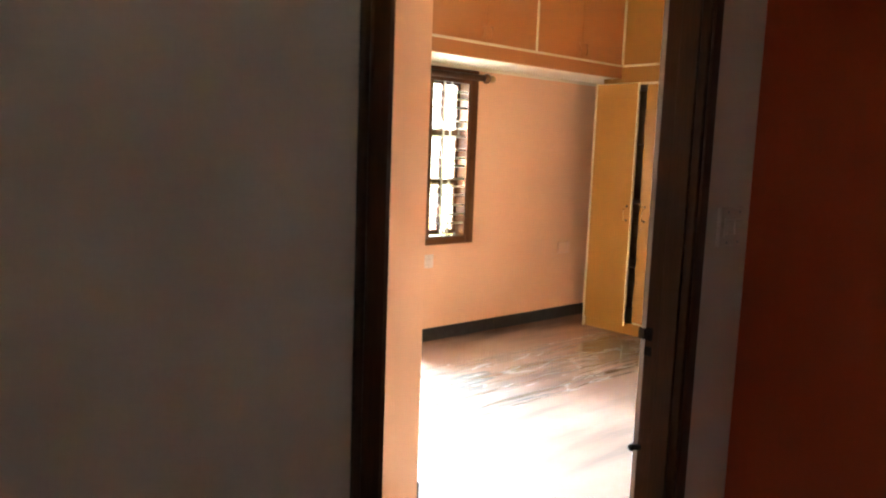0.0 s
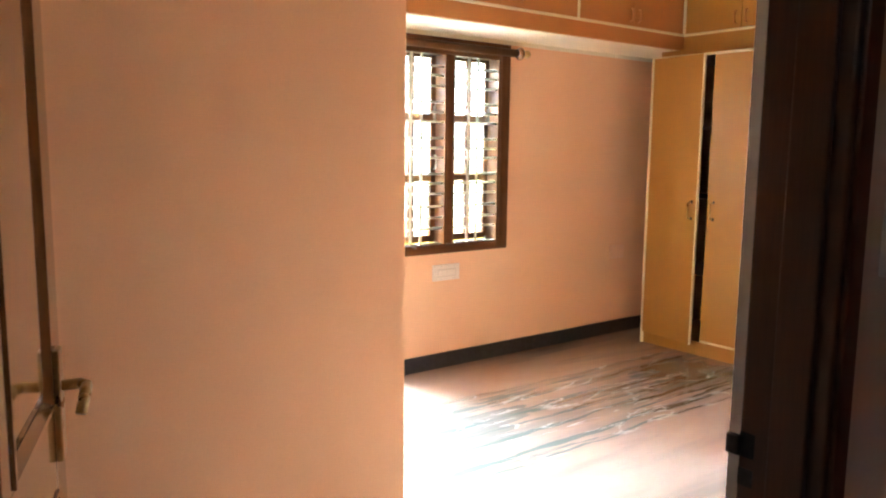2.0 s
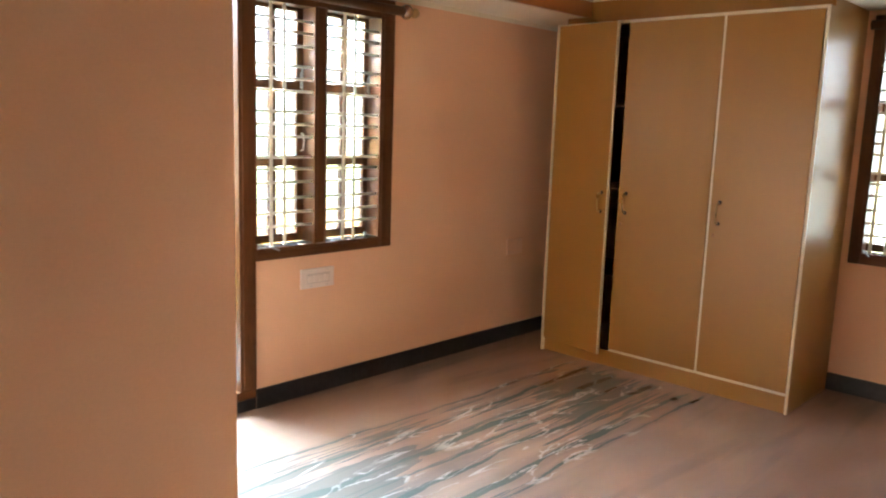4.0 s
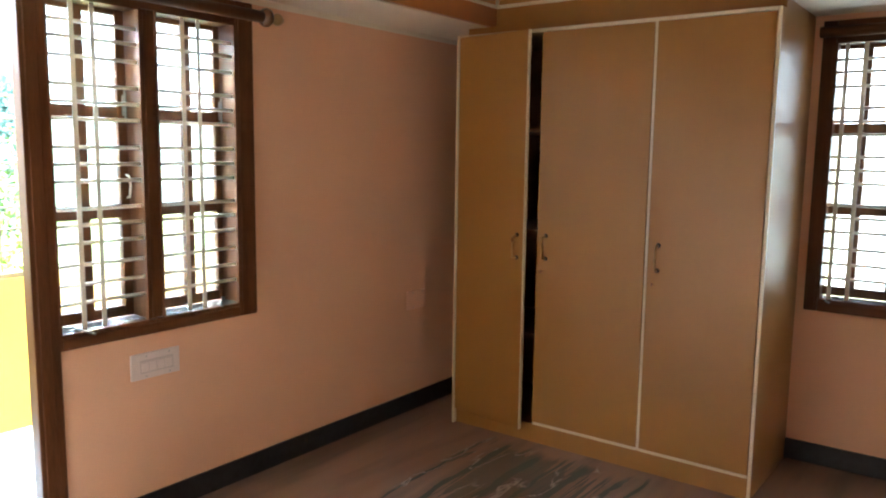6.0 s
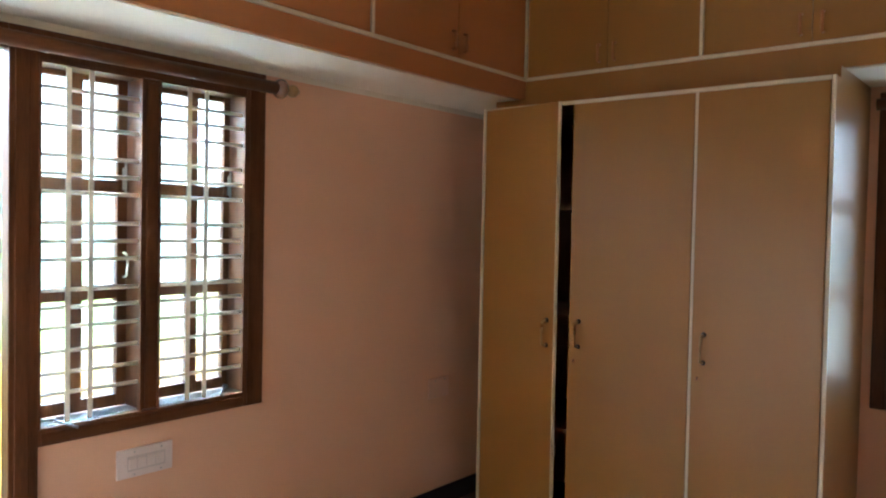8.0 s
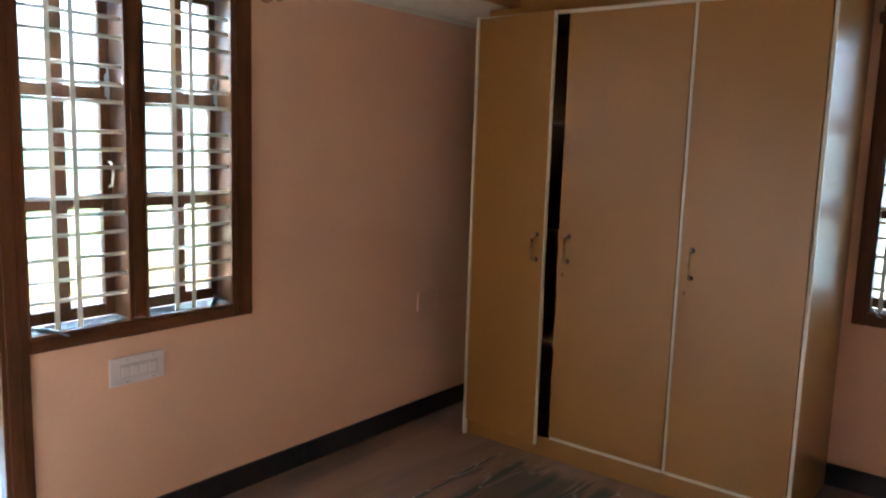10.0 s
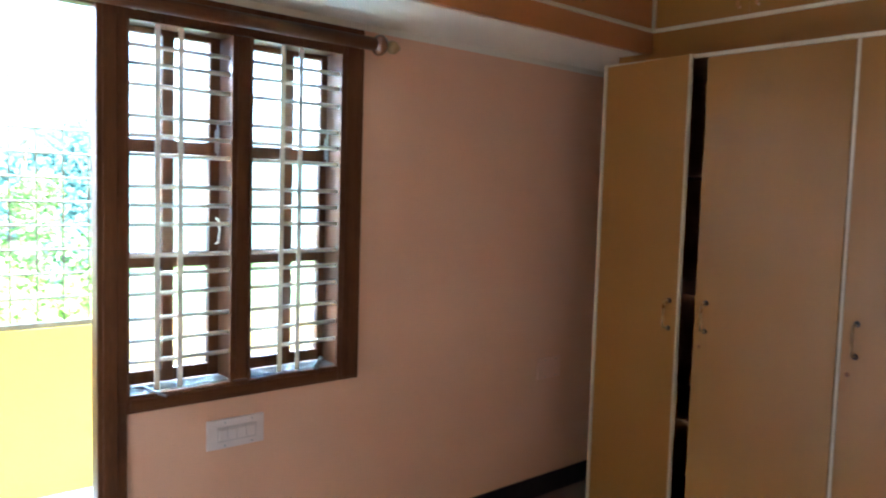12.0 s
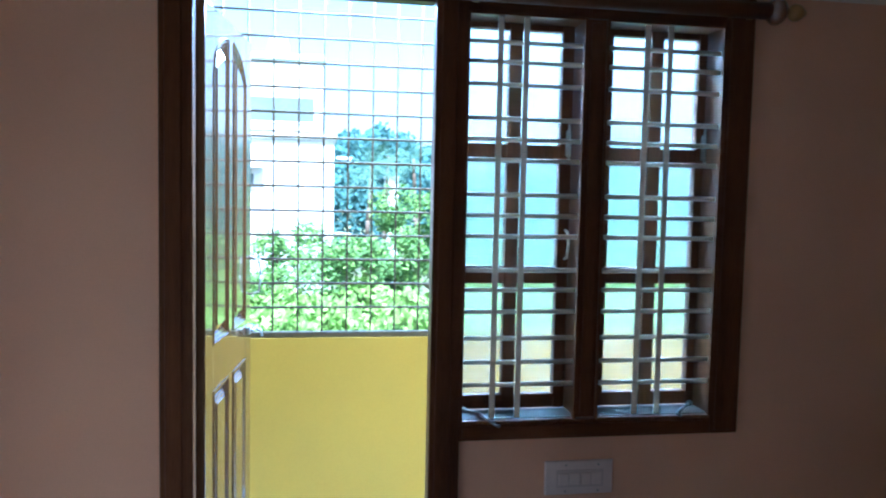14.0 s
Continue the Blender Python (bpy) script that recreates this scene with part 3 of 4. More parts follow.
for name, b in (("frame_post", (-1.752, -1.660, -0.014, 0.034, 0.061, 2.119)), ("frame_post", (-0.992, -0.900, -0.014, 0.045, 0.061, 2.119)),
                ("frame_head", (-1.659, -0.993, -0.013, 0.045, 2.040, 2.119)), ("threshold", (-1.752, -0.900, -0.010, 0.14, 0.062, 0.108))):
    bm = bmesh.new()
    if name == "frame_post":
        b = (*b[:4], 0.109, b[5])
    box(bm, *b, 0.004)
    if name == "frame_post":
        box(bm, b[0] + 0.016, b[1] - 0.030, b[2] - 0.006, b[2] + 0.001, 0.12, 2.10, 0.003)
        if b[0] < -1.7:
            box(bm, b[0], -1.684, 0.033, 0.14, b[4], b[5], 0.003)
    part(name, bm, WOOD if name == "frame_post" else WOOD_LONG, t)
bm = bmesh.new()
box(bm, -1.752, -0.900, -0.006, 0.234, 0.0, 0.061, 0.002)
part("step", bm, STONE, t, "black stone step under the threshold")


def prism(bm, pts, y0, y1, m):
    """An upright plate of the outline pts (x, z), from y0 to y1."""
    a = [bm.verts.new(m @ Vector((x, y0, z))) for x, z in pts]
    c = [bm.verts.new(m @ Vector((x, y1, z))) for x, z in pts]
    bm.faces.new(a)
    bm.faces.new(c[::-1])
    n = len(pts)
    for i in range(n):
        bm.faces.new((a[i], c[i], c[(i + 1) % n], a[(i + 1) % n]))


def slope_ring(bm, outer, yo, inner, yi, m):
    """A sloping band between two outlines."""
    a = [bm.verts.new(m @ Vector((x, yo, z))) for x, z in outer]
    c = [bm.verts.new(m @ Vector((x, yi, z))) for x, z in inner]
    n = len(a)
    for i in range(n):
        bm.faces.new((a[i], a[(i + 1) % n], c[(i + 1) % n], c[i]))


def panelled_leaf(parent, width, height, m, mat, label, rail=(0.86, 1.00), crown=0.26, stepped=False):
    """A door leaf with two square panels below and two under an arch above, in its own frame with the hinge at x = 0."""
    th, st, mid = 0.018, 0.095, width / 2
    half = mid - st
    r0, r1 = rail

    def arch(x):
        return height - crown + 0.15 * math.sqrt(max(0.0, 1 - ((x - mid) / half) ** 2))

    bm = bmesh.new()
    box(bm, 0, st, -th, th, 0, height, 0.003, m)
    box(bm, width - st, width, -th, th, 0, height, 0.003, m)
    for z0, z1 in ((0.0, 0.20), (r0, r1)):
        box(bm, st - 0.002, width - st + 0.002, -th + 0.0005, th - 0.0005, z0, z1, 0.003, m)
    box(bm, mid - 0.035, mid + 0.035, -th + 0.0005, th - 0.0005, 0.198, r0 + 0.002, 0.003, m)
    box(bm, mid - 0.035, mid + 0.035, -th + 0.0005, th - 0.0005, r1 - 0.002, arch(mid) + 0.01, 0.003, m)
    xs = [st - 0.002 + (width - 2 * st + 0.004) * i / 24 for i in range(25)]
    prism(bm, [(x, arch(x)) for x in xs] + [(width - st + 0.002, height), (st - 0.002, height)], -th + 0.0007, th - 0.0007, m)
    leaf = part("leaf", bm, mat, parent, label)
    # steps as (inset from the frame, depth from the middle)
    cut = ((0.0, 0.021), (0.004, 0.021), (0.009, 0.0155), (0.013, 0.0150), (0.018, 0.0095), (0.022, 0.0090), (0.027, 0.0040))
    rise = ((0.030, 0.0040), (0.035, 0.0085), (0.039, 0.0090), (0.044, 0.0135), (0.048, 0.0140), (0.053, 0.0185))
    if not stepped:
        cut, rise = ((0.0, 0.021), (0.008, 0.021), (0.018, 0.006)), ((0.030, 0.005), (0.048, 0.013))
    for x0, x1 in ((st, mid - 0.035), (mid + 0.035, width - st)):
        for z0, z1 in ((0.20, r0), (r1, None)):
            def outline(k):
                if z1 is not None:
                    return [(x0 + k, z0 + k), (x1 - k, z0 + k), (x1 - k, z1 - k), (x0 + k, z1 - k)]
                row = [x1 - k + (x0 - x1 + 2 * k) * i / 14 for i in range(15)]
                return [(x0 + k, z0 + k), (x1 - k, z0 + k)] + [(x, arch(x) - k * 1.2) for x in row]
            bm = bmesh.new()
            prism(bm, outline(-0.002), -0.0035 if stepped else -0.005, 0.0035 if stepped else 0.005, m)
            for s in (-1, 1):
                for (k0, d0), (k1, d1) in zip(rise, rise[1:]):
                    slope_ring(bm, outline(k0), s * d0, outline(k1), s * d1, m)
                bm.faces.new([bm.verts.new(m @ Vector((x, s * rise[-1][1], z))) for x, z in outline(rise[-1][0])])
            part("panel", bm, mat, leaf)
            bm = bmesh.new()
            for s in (-1, 1):
                slope_ring(bm, outline(-0.001), s * 0.0035, outline(0.0), s * 0.021, m)
                for (k0, d0), (k1, d1) in zip(cut, cut[1:]):
                    slope_ring(bm, outline(k0), s * d0, outline(k1), s * d1, m)
            part("moulding", bm, mat, leaf)
    return leaf


LM = pose(-1.655, 0.056, 0.112, 0, 0, 83.5)
leaf = panelled_leaf(t, 0.66, 1.915, LM, BALCONY_WOOD, "glossy varnished door leaf swung outward", (0.775, 0.915), 0.20, True)
bm = bmesh.new()
tube(bm, [LM @ Vector(p) for p in ((0.60, -0.036, 0.872), (0.69, -0.036, 0.872))], 0.006)
tube(bm, [LM @ Vector(p) for p in ((0.635, -0.036, 0.872), (0.635, -0.060, 0.868), (0.637, -0.064, 0.845))], 0.005)
box(bm, 0.585, 0.655, -0.030, -0.018, 0.858, 0.886, 0.002, LM)
part("latch", bm, STEEL, leaf, "steel slide latch", True)
bm = bmesh.new()
tube(bm, [LM @ Vector(p) for p in ((0.645, -0.018, 1.00), (0.650, -0.050, 1.01), (0.655, -0.056, 1.07), (0.650, -0.050, 1.13), (0.645, -0.018, 1.14))], 0.004)
part("handle", bm, STEEL, leaf, "thin steel bow handle", True)


# ---- entrance door ----
t = thing("door_2", "open glossy brown panelled entrance door in a dark frame", "door", kind="structure")
for b in ((X_D0 - FR, X_D0, Y_OUT - 0.010, -3.365, 0.0, DOOR_TOP + FR), (X_D1, X_D1 + FR, Y_OUT - 0.010, -3.365, 0.0, DOOR_TOP + FR)):
    bm = bmesh.new()
    if b[0] > -3:
        box(bm, b[1] - 0.001, b[1] + 0.0125, Y_OUT + 0.052, -3.365, 0.0, DOOR_TOP + FR - 0.001)
    box(bm, b[0] + 0.0005, b[1] - 0.0005, b[2], b[3], b[4], b[5] - 0.0005, 0.004)
    inner = b[1] if b[0] < -3 else b[0]
    s = 1 if b[0] < -3 else -1
    x0, x1 = sorted((inner - 0.001 * s, inner + 0.010 * s))
    box(bm, x0, x1, Y_OUT + 0.010, Y_OUT + 0.060, 0, DOOR_TOP, 0.003)
    box(bm, b[0] + 0.012, b[1] - 0.012, b[2] - 0.006, b[2] + 0.001, 0.0, b[5] - 0.012, 0.003)
    part("frame_post", bm, FRAME_WOOD, t)
bm = bmesh.new()
box(bm, X_D0 + 0.0005, X_D1 - 0.0005, Y_OUT - 0.010, -3.365, DOOR_TOP, DOOR_TOP + FR - 0.0005, 0.004)
part("frame_head", bm, FRAME_WOOD, t)
for z, r in ((1.05, 0.017), (1.005, 0.012)):
    bm = bmesh.new()
    box(bm, X_D1 - 0.002, X_D1 + 0.001, -3.388, -3.367, z - r, z + r, 0.001)
    if r > 0.015:
        box(bm, X_D1 - 0.012, X_D1 - 0.002, -3.372, -3.352, z - 0.014, z + 0.014, 0.003)
    part("strike_plate", bm, IRON, t, "dark iron strike plate")
bm = bmesh.new()
rod(bm, (X_D1 - 0.001, -3.372, 0.745), (X_D1 - 0.022, -3.366, 0.748), 0.009, 0.007)
ball(bm, (X_D1 - 0.024, -3.365, 0.748), 0.010)
part("stud", bm, IRON, t, "small dark iron stud", True)
EM = pose(-3.562, -3.315, 0.006, 0, 0, 90 - 18.3)
leaf = panelled_leaf(t, 0.90, 2.06, EM, DOOR_WOOD, "glossy brown door leaf swung into the room")
for z, s in ((0.97, -1),):
    bm = bmesh.new()
    box(bm, 0.808, 0.852, -0.029, -0.018, 0.905, 1.095, 0.003, EM)
    h = part("handle_plate", bm, BRASS, leaf, "brass handle plate")
    bm = bmesh.new()
    tube(bm, [EM @ Vector(p) for p in ((0.83, -0.02, 1.03), (0.83, -0.058, 1.032), (0.815, -0.068, 1.032), (0.762, -0.070, 1.026), (0.748, -0.066, 1.006))], 0.0095)
    part("lever", bm, BRASS, h, "curled brass lever", True)


# ---- curtain rods ----
def curtain_rod(m, length, label):
    t = thing("curtain_rod", label, "curtain rod", m=m)
    bm = bmesh.new()
    rod(bm, (-length, 0, 0), (0.0, 0, 0), 0.025, seg=20)
    part("pole", bm, WOOD_LONG, t, "", True)
    bm = bmesh.new()
    ball(bm, (0.012, 0, 0), 0.041, (0.75, 1, 1))
    part("ball", bm, DOOR_WOOD, t, "round dark wooden knob", True)
    bm = bmesh.new()
    rod(bm, (0.03, 0, 0), (0.062, 0, 0), 0.009, 0.012)
    ball(bm, (0.076, 0, 0), 0.026)
    rod(bm, (0.098, 0, 0), (0.106, 0, 0), 0.013, 0.010, 16)
    part("finial", bm, BRASS, t, "aged brass end knob", True)
    for u in (-0.05, -length / 2, -length + 0.05):
        bm = bmesh.new()
        rod(bm, (u, 0, 0), (u, 0.046, 0), 0.007)
        rod(bm, (u, 0.037, 0), (u, 0.041, 0), 0.02, seg=16)
        part("bracket", bm, BRASS, t, "", True)
    return t


curtain_rod(pose(0.018, -0.062, 2.062), 1.80, "dark wooden curtain rod with brass end knob over the window")
curtain_rod(pose(X_E - 0.062, EW1 - 0.02, 2.062, 0, 0, -90), 0.92, "dark wooden curtain rod with brass end knob over the window")


# ---- switches ----
def switch_plate(m, w, h, mods, label, mat):
    t = thing("switch_plate", label, "switch", m=m)
    bm = bmesh.new()
    box(bm, 0, w, -0.011, 0.0, 0, h, 0.003)
    part("plate", bm, mat, t)
    if mods:
        bm = bmesh.new()
        box(bm, w * 0.16, w * 0.86, -0.014, -0.010, h * 0.22, h * 0.74, 0.002)
        p = part("module_frame", bm, GAP_SHADE if mat is PLASTIC else mat, t)
        n = mods
        for i in range(n):
            u = w * 0.19 + i * (w * 0.65 / n)
            bm = bmesh.new()
            box(bm, u, u + w * 0.65 / n - 0.004, -0.019, -0.013, h * 0.30, h * 0.66, 0.003)
            part("switch", bm, mat, p)
    for u, v in ((0.30, 0.10), (0.30, 0.88), (0.78, 0.10), (0.78, 0.88)):
        bm = bmesh.new()
        rod(bm, (w * u, -0.010, h * v), (w * u, -0.0125, h * v), 0.003)
        part("screw", bm, STEEL, t)
    return t


switch_plate(pose(-0.630, 0, 0.583), 0.217, 0.105, 4, "white plastic switch board below the barred window", PLASTIC)
switch_plate(pose(1.075, 0, 0.597), 0.165, 0.106, 0, "pale peach blank switch plate on the wall", PLATE)
switch_plate(pose(-2.475, Y_OUT, 1.28), 0.118, 0.10, 2, "white plastic switch board on the white hall wall", OFF_WHITE)


# ---- balcony ----
Y_PAR, Z_PAR = 1.28, 0.835
bm = bmesh.new()
box(bm, -2.9, 2.3, Y_PAR, Y_PAR + 0.12, 0.05, Z_PAR)
piece("wall_parapet", bm, YELLOW, "bright yellow painted balcony parapet", "parapet")
bm = bmesh.new()
for x0, x1, z0, z1 in ((-2.9, -1.754, 0.05, 2.80), (-0.898, -0.001, 0.05, 0.759), (0.001, 2.3, 0.05, 2.80), (-1.753, 0.0, 2.121, 2.80)):
    box(bm, x0, x1, 0.231, 0.237, z0, z1)
box(bm, -0.898, -0.892, 0.141, 0.2305, 0.109, 0.758)
piece("wall_balcony", bm, YELLOW, "yellow painted outer face of the house wall", "wall")
bm = bmesh.new()
box(bm, -2.9, 2.3, 0.2312, 1.42, 2.82, 2.94)
piece("ceiling_balcony", bm, CREAM, "plain white balcony ceiling slab", "ceiling")
g = thing("balcony_grille", "thin brown-grey steel grid above the yellow parapet", "grille")
bm = bmesh.new()
box(bm, -2.9, 2.3, Y_PAR + 0.010, Y_PAR + 0.050, Z_PAR + 0.001, Z_PAR + 0.026, 0.002)
part("base_rail", bm, BAR, g)
k = 0
z = Z_PAR + 0.137
while z < 2.81:
    bm = bmesh.new()
    rod(bm, (-2.9, Y_PAR + 0.030, z), (2.3, Y_PAR + 0.030, z), 0.0058, seg=8)
    part("bar", bm, BAR, g, "", True)
    z += 0.1098
up = None
for i in range(-14, 33):
    x = -1.292 + 0.1107 * i
    if up is None:
        bm = bmesh.new()
        rod(bm, (0, Y_PAR + 0.0385, Z_PAR + 0.027), (0, Y_PAR + 0.0385, 2.819), 0.0044, seg=8)
        up = part("upright", bm, BAR, g, "", True)
        up.location.x = x
    else:
        c = new("upright", up.data)
        c.parent = g
        c.location.x = x


# ---- outdoors ----
GZ = -3.4
bm = bmesh.new()
bmesh.ops.create_grid(bm, x_segments=2, y_segments=2, size=1500, matrix=Matrix.Translation((0, 0, GZ)))
piece("ground", bm, EARTH, "open green ground below the house", "ground")


def foliage(name, m, rad, count, size, mats, seed, lumps=7, flat=0.75):
    """Many small leaf blades gathered in lumps, as one mesh."""
    rng = random.Random(seed)
    centres = [(Vector((rng.uniform(-1, 1), rng.uniform(-1, 1), rng.uniform(-1, 1))) * 0.78, rng.uniform(0.22, 0.50) * (9 / lumps) ** 0.2) for _ in range(lumps)]
    verts, faces = [], []
    for i in range(count):
        c, r = rng.choice(centres)
        d = Vector((rng.gauss(0, 1), rng.gauss(0, 1), rng.gauss(0, 1))).normalized() * r * rng.uniform(0.55, 1.05)
        p = c + d
        p = Vector((p.x * rad, p.y * rad, p.z * rad * flat))
        a = Vector((rng.gauss(0, 1), rng.gauss(0, 1), rng.gauss(0, 0.7))).normalized()
        n = a.cross(Vector((rng.gauss(0, 1), rng.gauss(0, 1), rng.gauss(0, 1)))).normalized()
        s = size * rng.uniform(0.6, 1.4)
        k = len(verts)
        verts += [p, p + a * s * 0.5 + n * s * 0.22, p + a * s, p + a * s * 0.5 - n * s * 0.22]
        faces.append((k, k + 1, k + 2, k + 3))
    me = bpy.data.meshes.new(name)
    me.from_pydata([tuple(m @ v) for v in verts], [], faces)
    for q in mats:
        me.materials.append(q)
    for i, p in enumerate(me.polygons):
        p.material_index = rng.randrange(len(mats))
    return me


def tree(x, y, h, rad, seed, label, mats, size=0.11, count=9000, lumps=10):
    rng = random.Random(seed)
    t = thing("tree", label, "tree", m=pose(x, y, GZ))
    bm = bmesh.new()
    top = Vector((rng.uniform(-0.3, 0.3), rng.uniform(-0.3, 0.3), h - rad * 0.6))
    rod(bm, (0, 0, -0.1), top * 0.55, 0.05 * rad + 0.06, 0.035 * rad + 0.03, 10)
    rod(bm, top * 0.55, top, 0.035 * rad + 0.03, 0.02, 8)
    for i in range(6):
        a = rng.uniform(0, 6.28)
        s = top * rng.uniform(0.45, 0.8)
        rod(bm, s, s + Vector((math.cos(a) * rad * 0.7, math.sin(a) * rad * 0.7, rad * rng.uniform(0.3, 0.8))), 0.045, 0.012, 6)
    part("trunk", bm, BARK, t, "", True)
    ob = new("crown", foliage("crown", Matrix.Translation((0, 0, h - rad * 0.75)), rad, count, size, mats, seed, lumps))
    ob.parent = t
    return t


def palm(x, y, z, seed, length=2.6):
    """A palm whose crown stands at height z: curved fronds, each a rib with narrow leaflets on both sides."""
    rng = random.Random(seed)
    t = thing("palm_tree", "coconut palm with spreading grey-green fronds", "tree", group="palms", m=pose(x, y, GZ))
    h = z - GZ
    bm = bmesh.new()
    last = Vector((0, 0, -0.1))
    for i in range(8):
        nxt = Vector((0.05 * i * math.sin(seed), 0.03 * i, h * (i + 1) / 8))
        rod(bm, last, nxt, 0.17 - 0.010 * i, 0.16 - 0.010 * i, 10)
        last = nxt
    part("trunk", bm, BARK, t, "", True)
    for i in range(22):
        a = i * 2.4 + rng.uniform(-0.25, 0.25)
        lift = rng.uniform(-0.5, 1.35)
        reach = length * rng.uniform(0.8, 1.1)
        verts, faces = [], []
        spine = []
        for k in range(15):
            s = k / 14
            r = reach * s * math.cos(lift * 0.8)
            spine.append(last + Vector((math.cos(a) * r, math.sin(a) * r, reach * (math.sin(lift * 0.9) * s - 0.42 * s * s))))
        side = Vector((-math.sin(a), math.cos(a), 0))
        for k in range(1, 14):
            p, q = spine[k], spine[k + 1]
            w = reach * (0.22 * math.sin(math.pi * min(1, k / 14 + 0.10)) + 0.03)
            for sg in (-1, 1):
                for off in (0.0, 0.33, 0.66):
                    b0 = p.lerp(q, off)
                    tip = b0 + side * sg * w * rng.uniform(0.8, 1.1) + (q - p) * 1.3 + Vector((0, 0, -w * rng.uniform(0.3, 0.8)))
                    n = len(verts)
                    verts += [tuple(b0), tuple(b0 + (q - p) * 0.14), tuple(tip)]
                    faces.append((n, n + 1, n + 2))
        me = bpy.data.meshes.new("frond")
        me.from_pydata(verts, [], faces)
        me.materials.append(LEAF_C)
        ob = new("frond", me)
        ob.parent = t
    return t


palm(1.75, 44.0, 3.3, 2, 2.6)
palm(5.05, 45.0, 3.8, 5, 2.6)
palm(3.4, 50.0, 4.2, 7, 2.2)
palm(9.2, 48.0, 4.6, 8, 2.4)
tree(0.95, 12.2, 5.0, 1.25, 11, "leafy green garden tree in full leaf", (LEAF_A, LEAF_B, LEAF_A), size=0.095, count=11000, lumps=18)
tree(-0.35, 11.8, 4.1, 1.1, 21, "bushy green garden tree with open branches", (LEAF_A, LEAF_B, LEAF_A), size=0.095, count=9000, lumps=16)
tree(4.4, 13.0, 5.2, 2.3, 12, "leafy green garden tree in full leaf", (LEAF_A, LEAF_B, LEAF_C), size=0.15)
tree(-1.85, 12.0, 4.3, 0.85, 13, "low bright green garden tree", (LEAF_A, LEAF_B), size=0.09, count=4200, lumps=12)
tree(7.5, 15.0, 5.6, 2.6, 14, "leafy green garden tree in full leaf", (LEAF_A, LEAF_C), size=0.15)
tree(-3.4, 12.2, 3.9, 0.9, 16, "low bright green garden tree", (LEAF_B, LEAF_A), size=0.14, count=2600)
tree(10.5, 9.0, 5.8, 2.6, 17, "leafy green garden tree in full leaf", (LEAF_A, LEAF_B), size=0.15)
tree(9.5, -3.0, 5.4, 2.4, 18, "leafy green garden tree in full leaf", (LEAF_A, LEAF_B), size=0.15)
# undergrowth and far woods, whose haze is painted into the leaf colour
rng = random.Random(5)
me = bpy.data.meshes.new("undergrowth")
vs, fs = [], []
for i in range(60000):
    x, y = rng.uniform(-5.5, 7), rng.uniform(7.5, 13.5)
    hgt = 3.0 - 0.06 * abs(y - 9.5) + 0.75 * noise.noise((x * 0.9, y * 0.7, 0)) + 0.4 * noise.noise((x * 2.6, y * 2.2, 4))
    p = Vector((x, y, GZ + hgt - 1.6 * rng.random() ** 2))
    a = Vector((rng.gauss(0, 1), rng.gauss(0, 1), rng.gauss(0.3, 0.7))).normalized() * rng.uniform(0.08, 0.18)
    n = a.cross(Vector((rng.gauss(0, 1), rng.gauss(0, 1), rng.gauss(0, 1)))).normalized() * 0.045
    k = len(vs)
    vs += [tuple(p), tuple(p + a * 0.5 + n), tuple(p + a), tuple(p + a * 0.5 - n)]
    fs.append((k, k + 1, k + 2, k + 3))
me.from_pydata(vs, [], fs)
for q in (WEED, WEED, LEAF_B):
    me.materials.append(q)
for p in me.polygons:
    p.material_index = rng.randrange(3)
tagged(new("undergrowth", me), "dense bright green shrubs and weeds", "shrubs", kind="stuff")
vs, fs = [], []
for i in range(70000):
    x = rng.uniform(-30, 45)
    y = rng.uniform(63, 74)
    top = 9.2 + 3.2 * noise.noise((x * 0.13, 0, 0)) + 1.6 * noise.noise((x * 0.5, 3, 0))
    p = Vector((x, y, GZ + top * math.sqrt(rng.random())))
    a = Vector((rng.gauss(0, 1), rng.gauss(0, 0.4), rng.gauss(0, 1))).normalized() * rng.uniform(0.3, 0.6)
    n = a.cross(Vector((rng.gauss(0, 0.3), 1, rng.gauss(0, 0.3)))).normalized() * 0.16
    k = len(vs)
    vs += [tuple(p), tuple(p + a * 0.5 + n), tuple(p + a), tuple(p + a * 0.5 - n)]
    fs.append((k, k + 1, k + 2, k + 3))
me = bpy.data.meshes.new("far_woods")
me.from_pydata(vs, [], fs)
me.materials.append(LEAF_HAZED)
tagged(new("far_woods", me), "dark line of distant trees with haze in the leaf colour", "woods", kind="stuff")

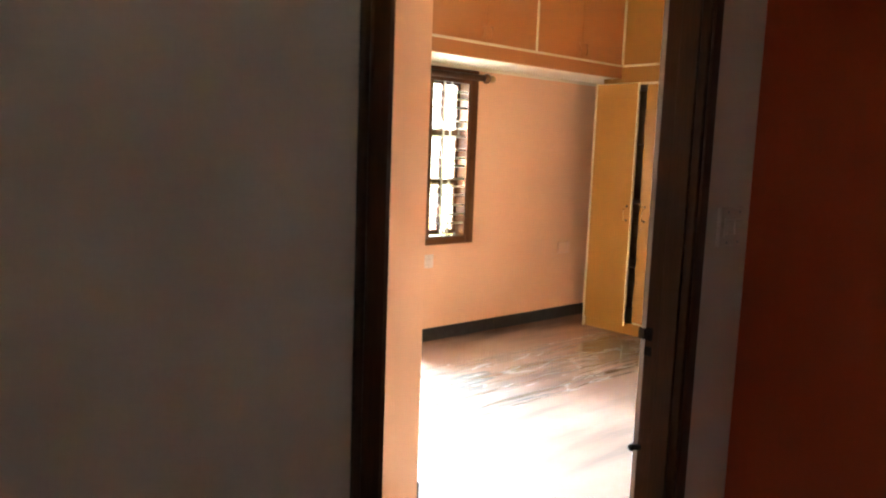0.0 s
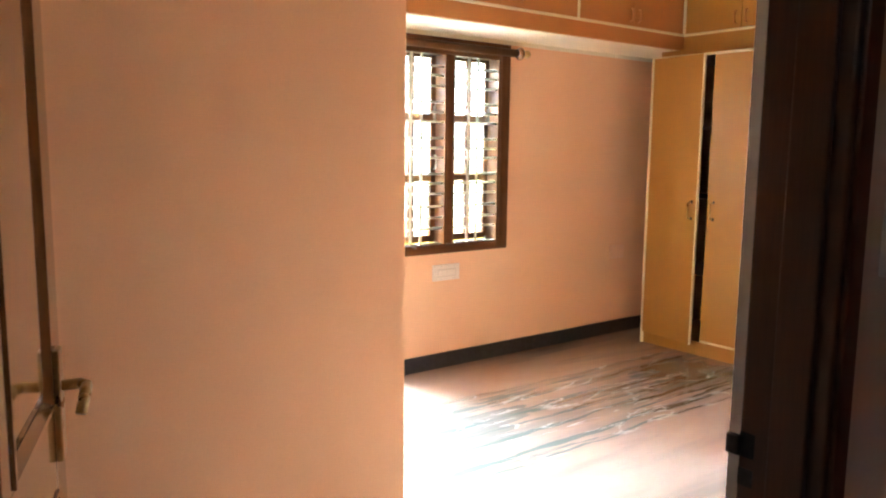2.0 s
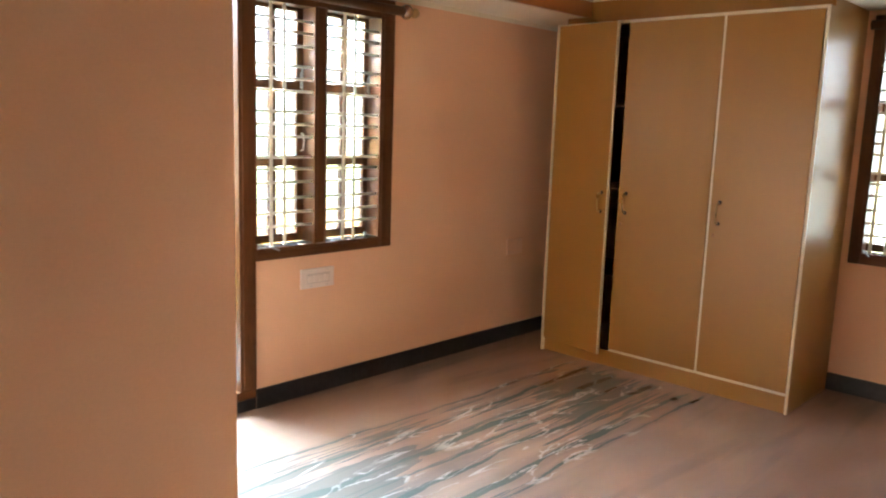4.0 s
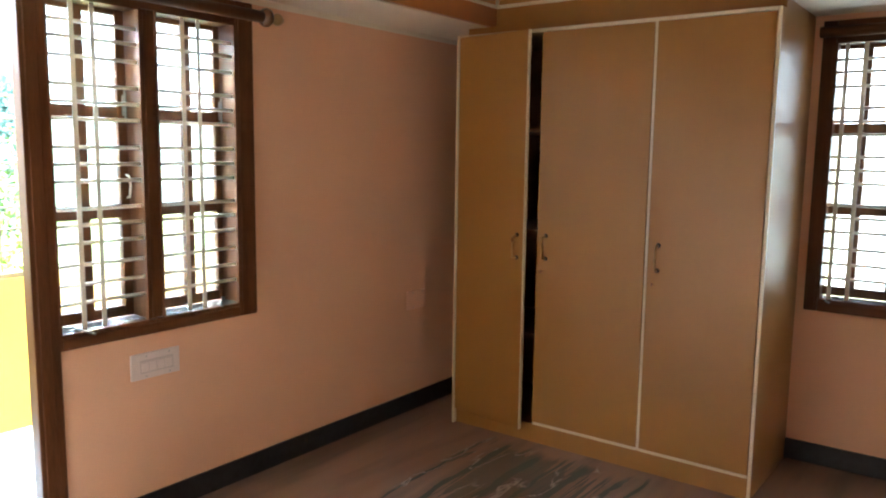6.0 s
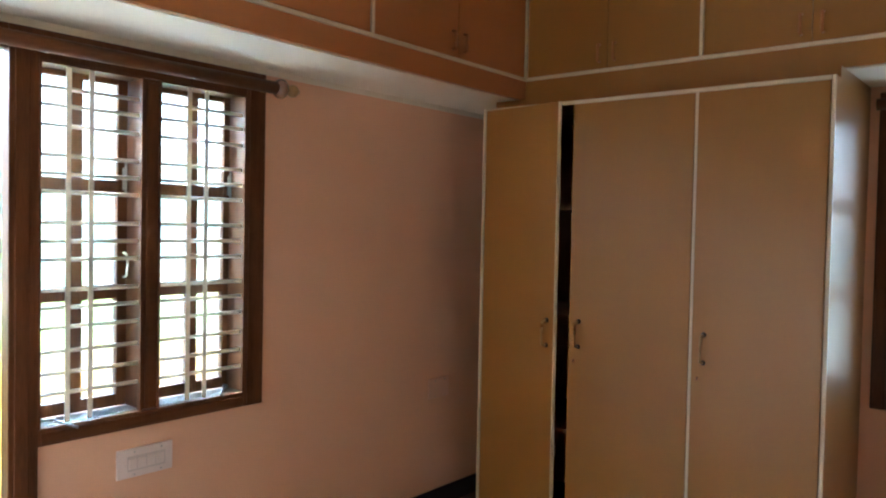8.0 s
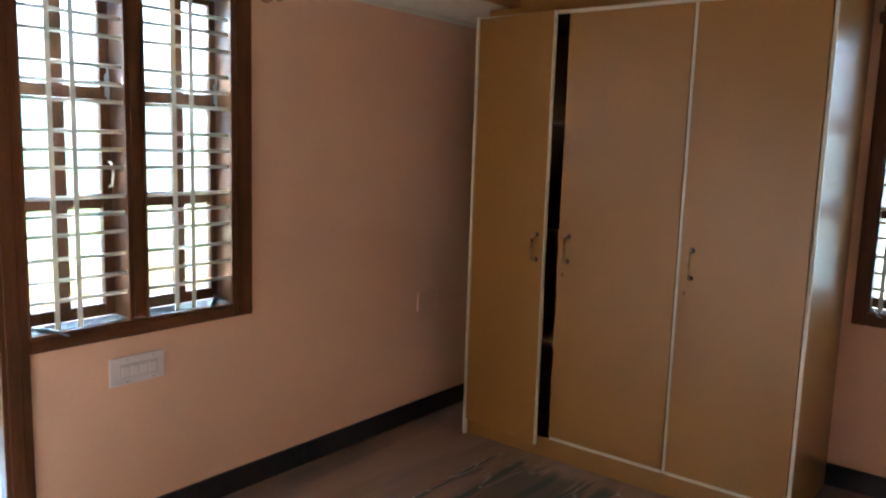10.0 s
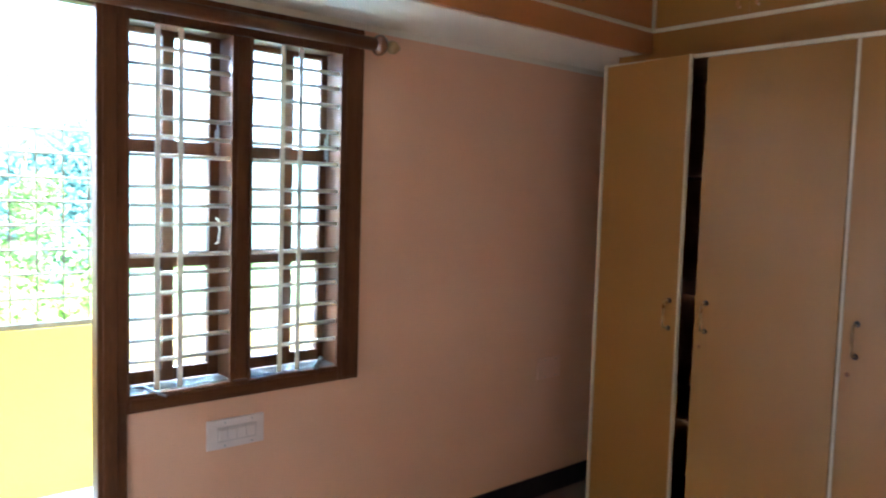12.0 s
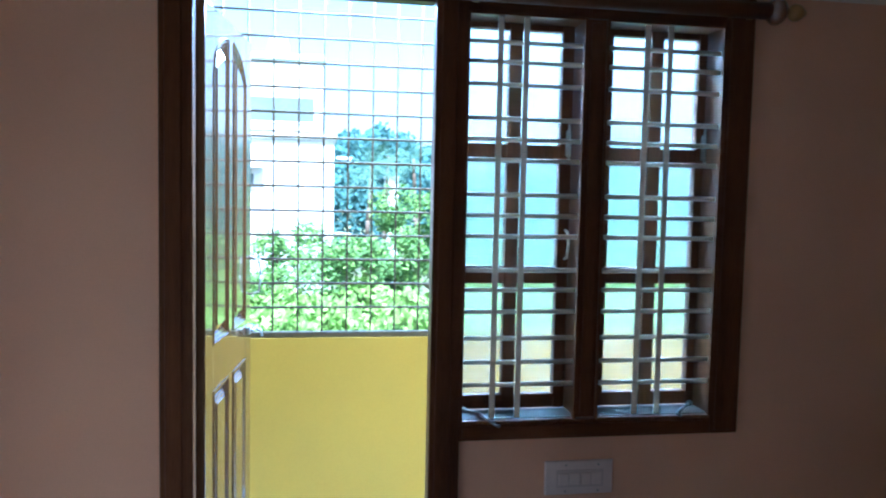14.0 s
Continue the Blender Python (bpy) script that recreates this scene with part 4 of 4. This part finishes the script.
# the neighbouring house
h = thing("house", "white rendered neighbouring house with a flat roof", "house")
HX0, HX1, HY = -9.0, -0.88, 16.0
bm = bmesh.new()
box(bm, HX0, HX1, HY, HY + 8, GZ, 2.75)
part("wall", bm, RENDERED, h)
bm = bmesh.new()
box(bm, HX0 - 0.1, HX1 + 0.06, HY - 0.12, HY + 8.2, 2.751, 2.87, 0.01)
part("ledge", bm, RENDERED, h)
bm = bmesh.new()
box(bm, HX0, HX1 - 0.28, HY + 0.002, HY + 6, 2.871, 4.55)
part("upper_wall", bm, RENDERED, h)
bm = bmesh.new()
box(bm, HX0 - 0.1, HX1 - 0.22, HY - 0.10, HY + 6.1, 4.551, 4.68, 0.01)
part("roof", bm, RENDERED, h)
bm = bmesh.new()
box(bm, -2.44, -1.99, HY + 1.0, HY + 2.4, 4.681, 5.22, 0.01)
part("stair_tower", bm, RENDERED, h)
for x0, x1, z0, z1 in ((-2.86, -1.30, 3.10, 3.74), (-5.6, -3.6, 3.10, 3.74), (-2.95, -2.66, 1.58, 1.98), (-6.4, -5.2, 0.2, 1.5), (-3.4, -2.55, -2.6, -1.4), (-6.4, -5.2, -2.6, -1.4)):
    bm = bmesh.new()
    box(bm, x0, x1, HY - 0.03, HY - 0.002 if z0 < 2.5 else HY, z0, z1, 0.004)
    wi = part("window", bm, RENDERED, h)
    bm = bmesh.new()
    box(bm, x0 + 0.05, x1 - 0.05, HY - 0.036, HY - 0.029, z0 + 0.05, z1 - 0.05)
    part("pane", bm, DARK_GLASS, wi)
bm = bmesh.new()
box(bm, -3.05, -2.5, HY - 0.45, HY - 0.001, 2.06, 2.13, 0.01)
part("sunshade", bm, RENDERED, h)
bm = bmesh.new()
box(bm, -3.0, -1.22, HY - 0.10, HY, 2.94, 3.05, 0.01)
part("ledge", bm, RENDERED, h)
for z in (0.55, 2.35):
    bm = bmesh.new()
    rod(bm, (HX1 + 0.06, HY + 0.25, z), (HX1 + 0.42, HY + 0.25, z - 0.02), 0.045, seg=10)
    part("spout", bm, RENDERED, h, "short rainwater spout", True)

# wall of the next garden and a far white building
bm = bmesh.new()
box(bm, -7.0, -2.05, 14.3, 14.45, GZ, 0.12, 0.01)
box(bm, -7.02, -2.03, 14.27, 14.48, 0.121, 0.18, 0.01)
piece("wall_garden", bm, RENDERED, "pale rendered garden wall behind the shrubs", "wall")
f = thing("building", "small white building far behind the trees", "building")
bm = bmesh.new()
box(bm, 4.45, 5.25, 58.5, 62, GZ, 2.9)
part("wall", bm, RENDERED, f)
bm = bmesh.new()
box(bm, 4.35, 5.35, 58.4, 62.1, 2.901, 3.05, 0.02)
part("roof", bm, RENDERED, f)
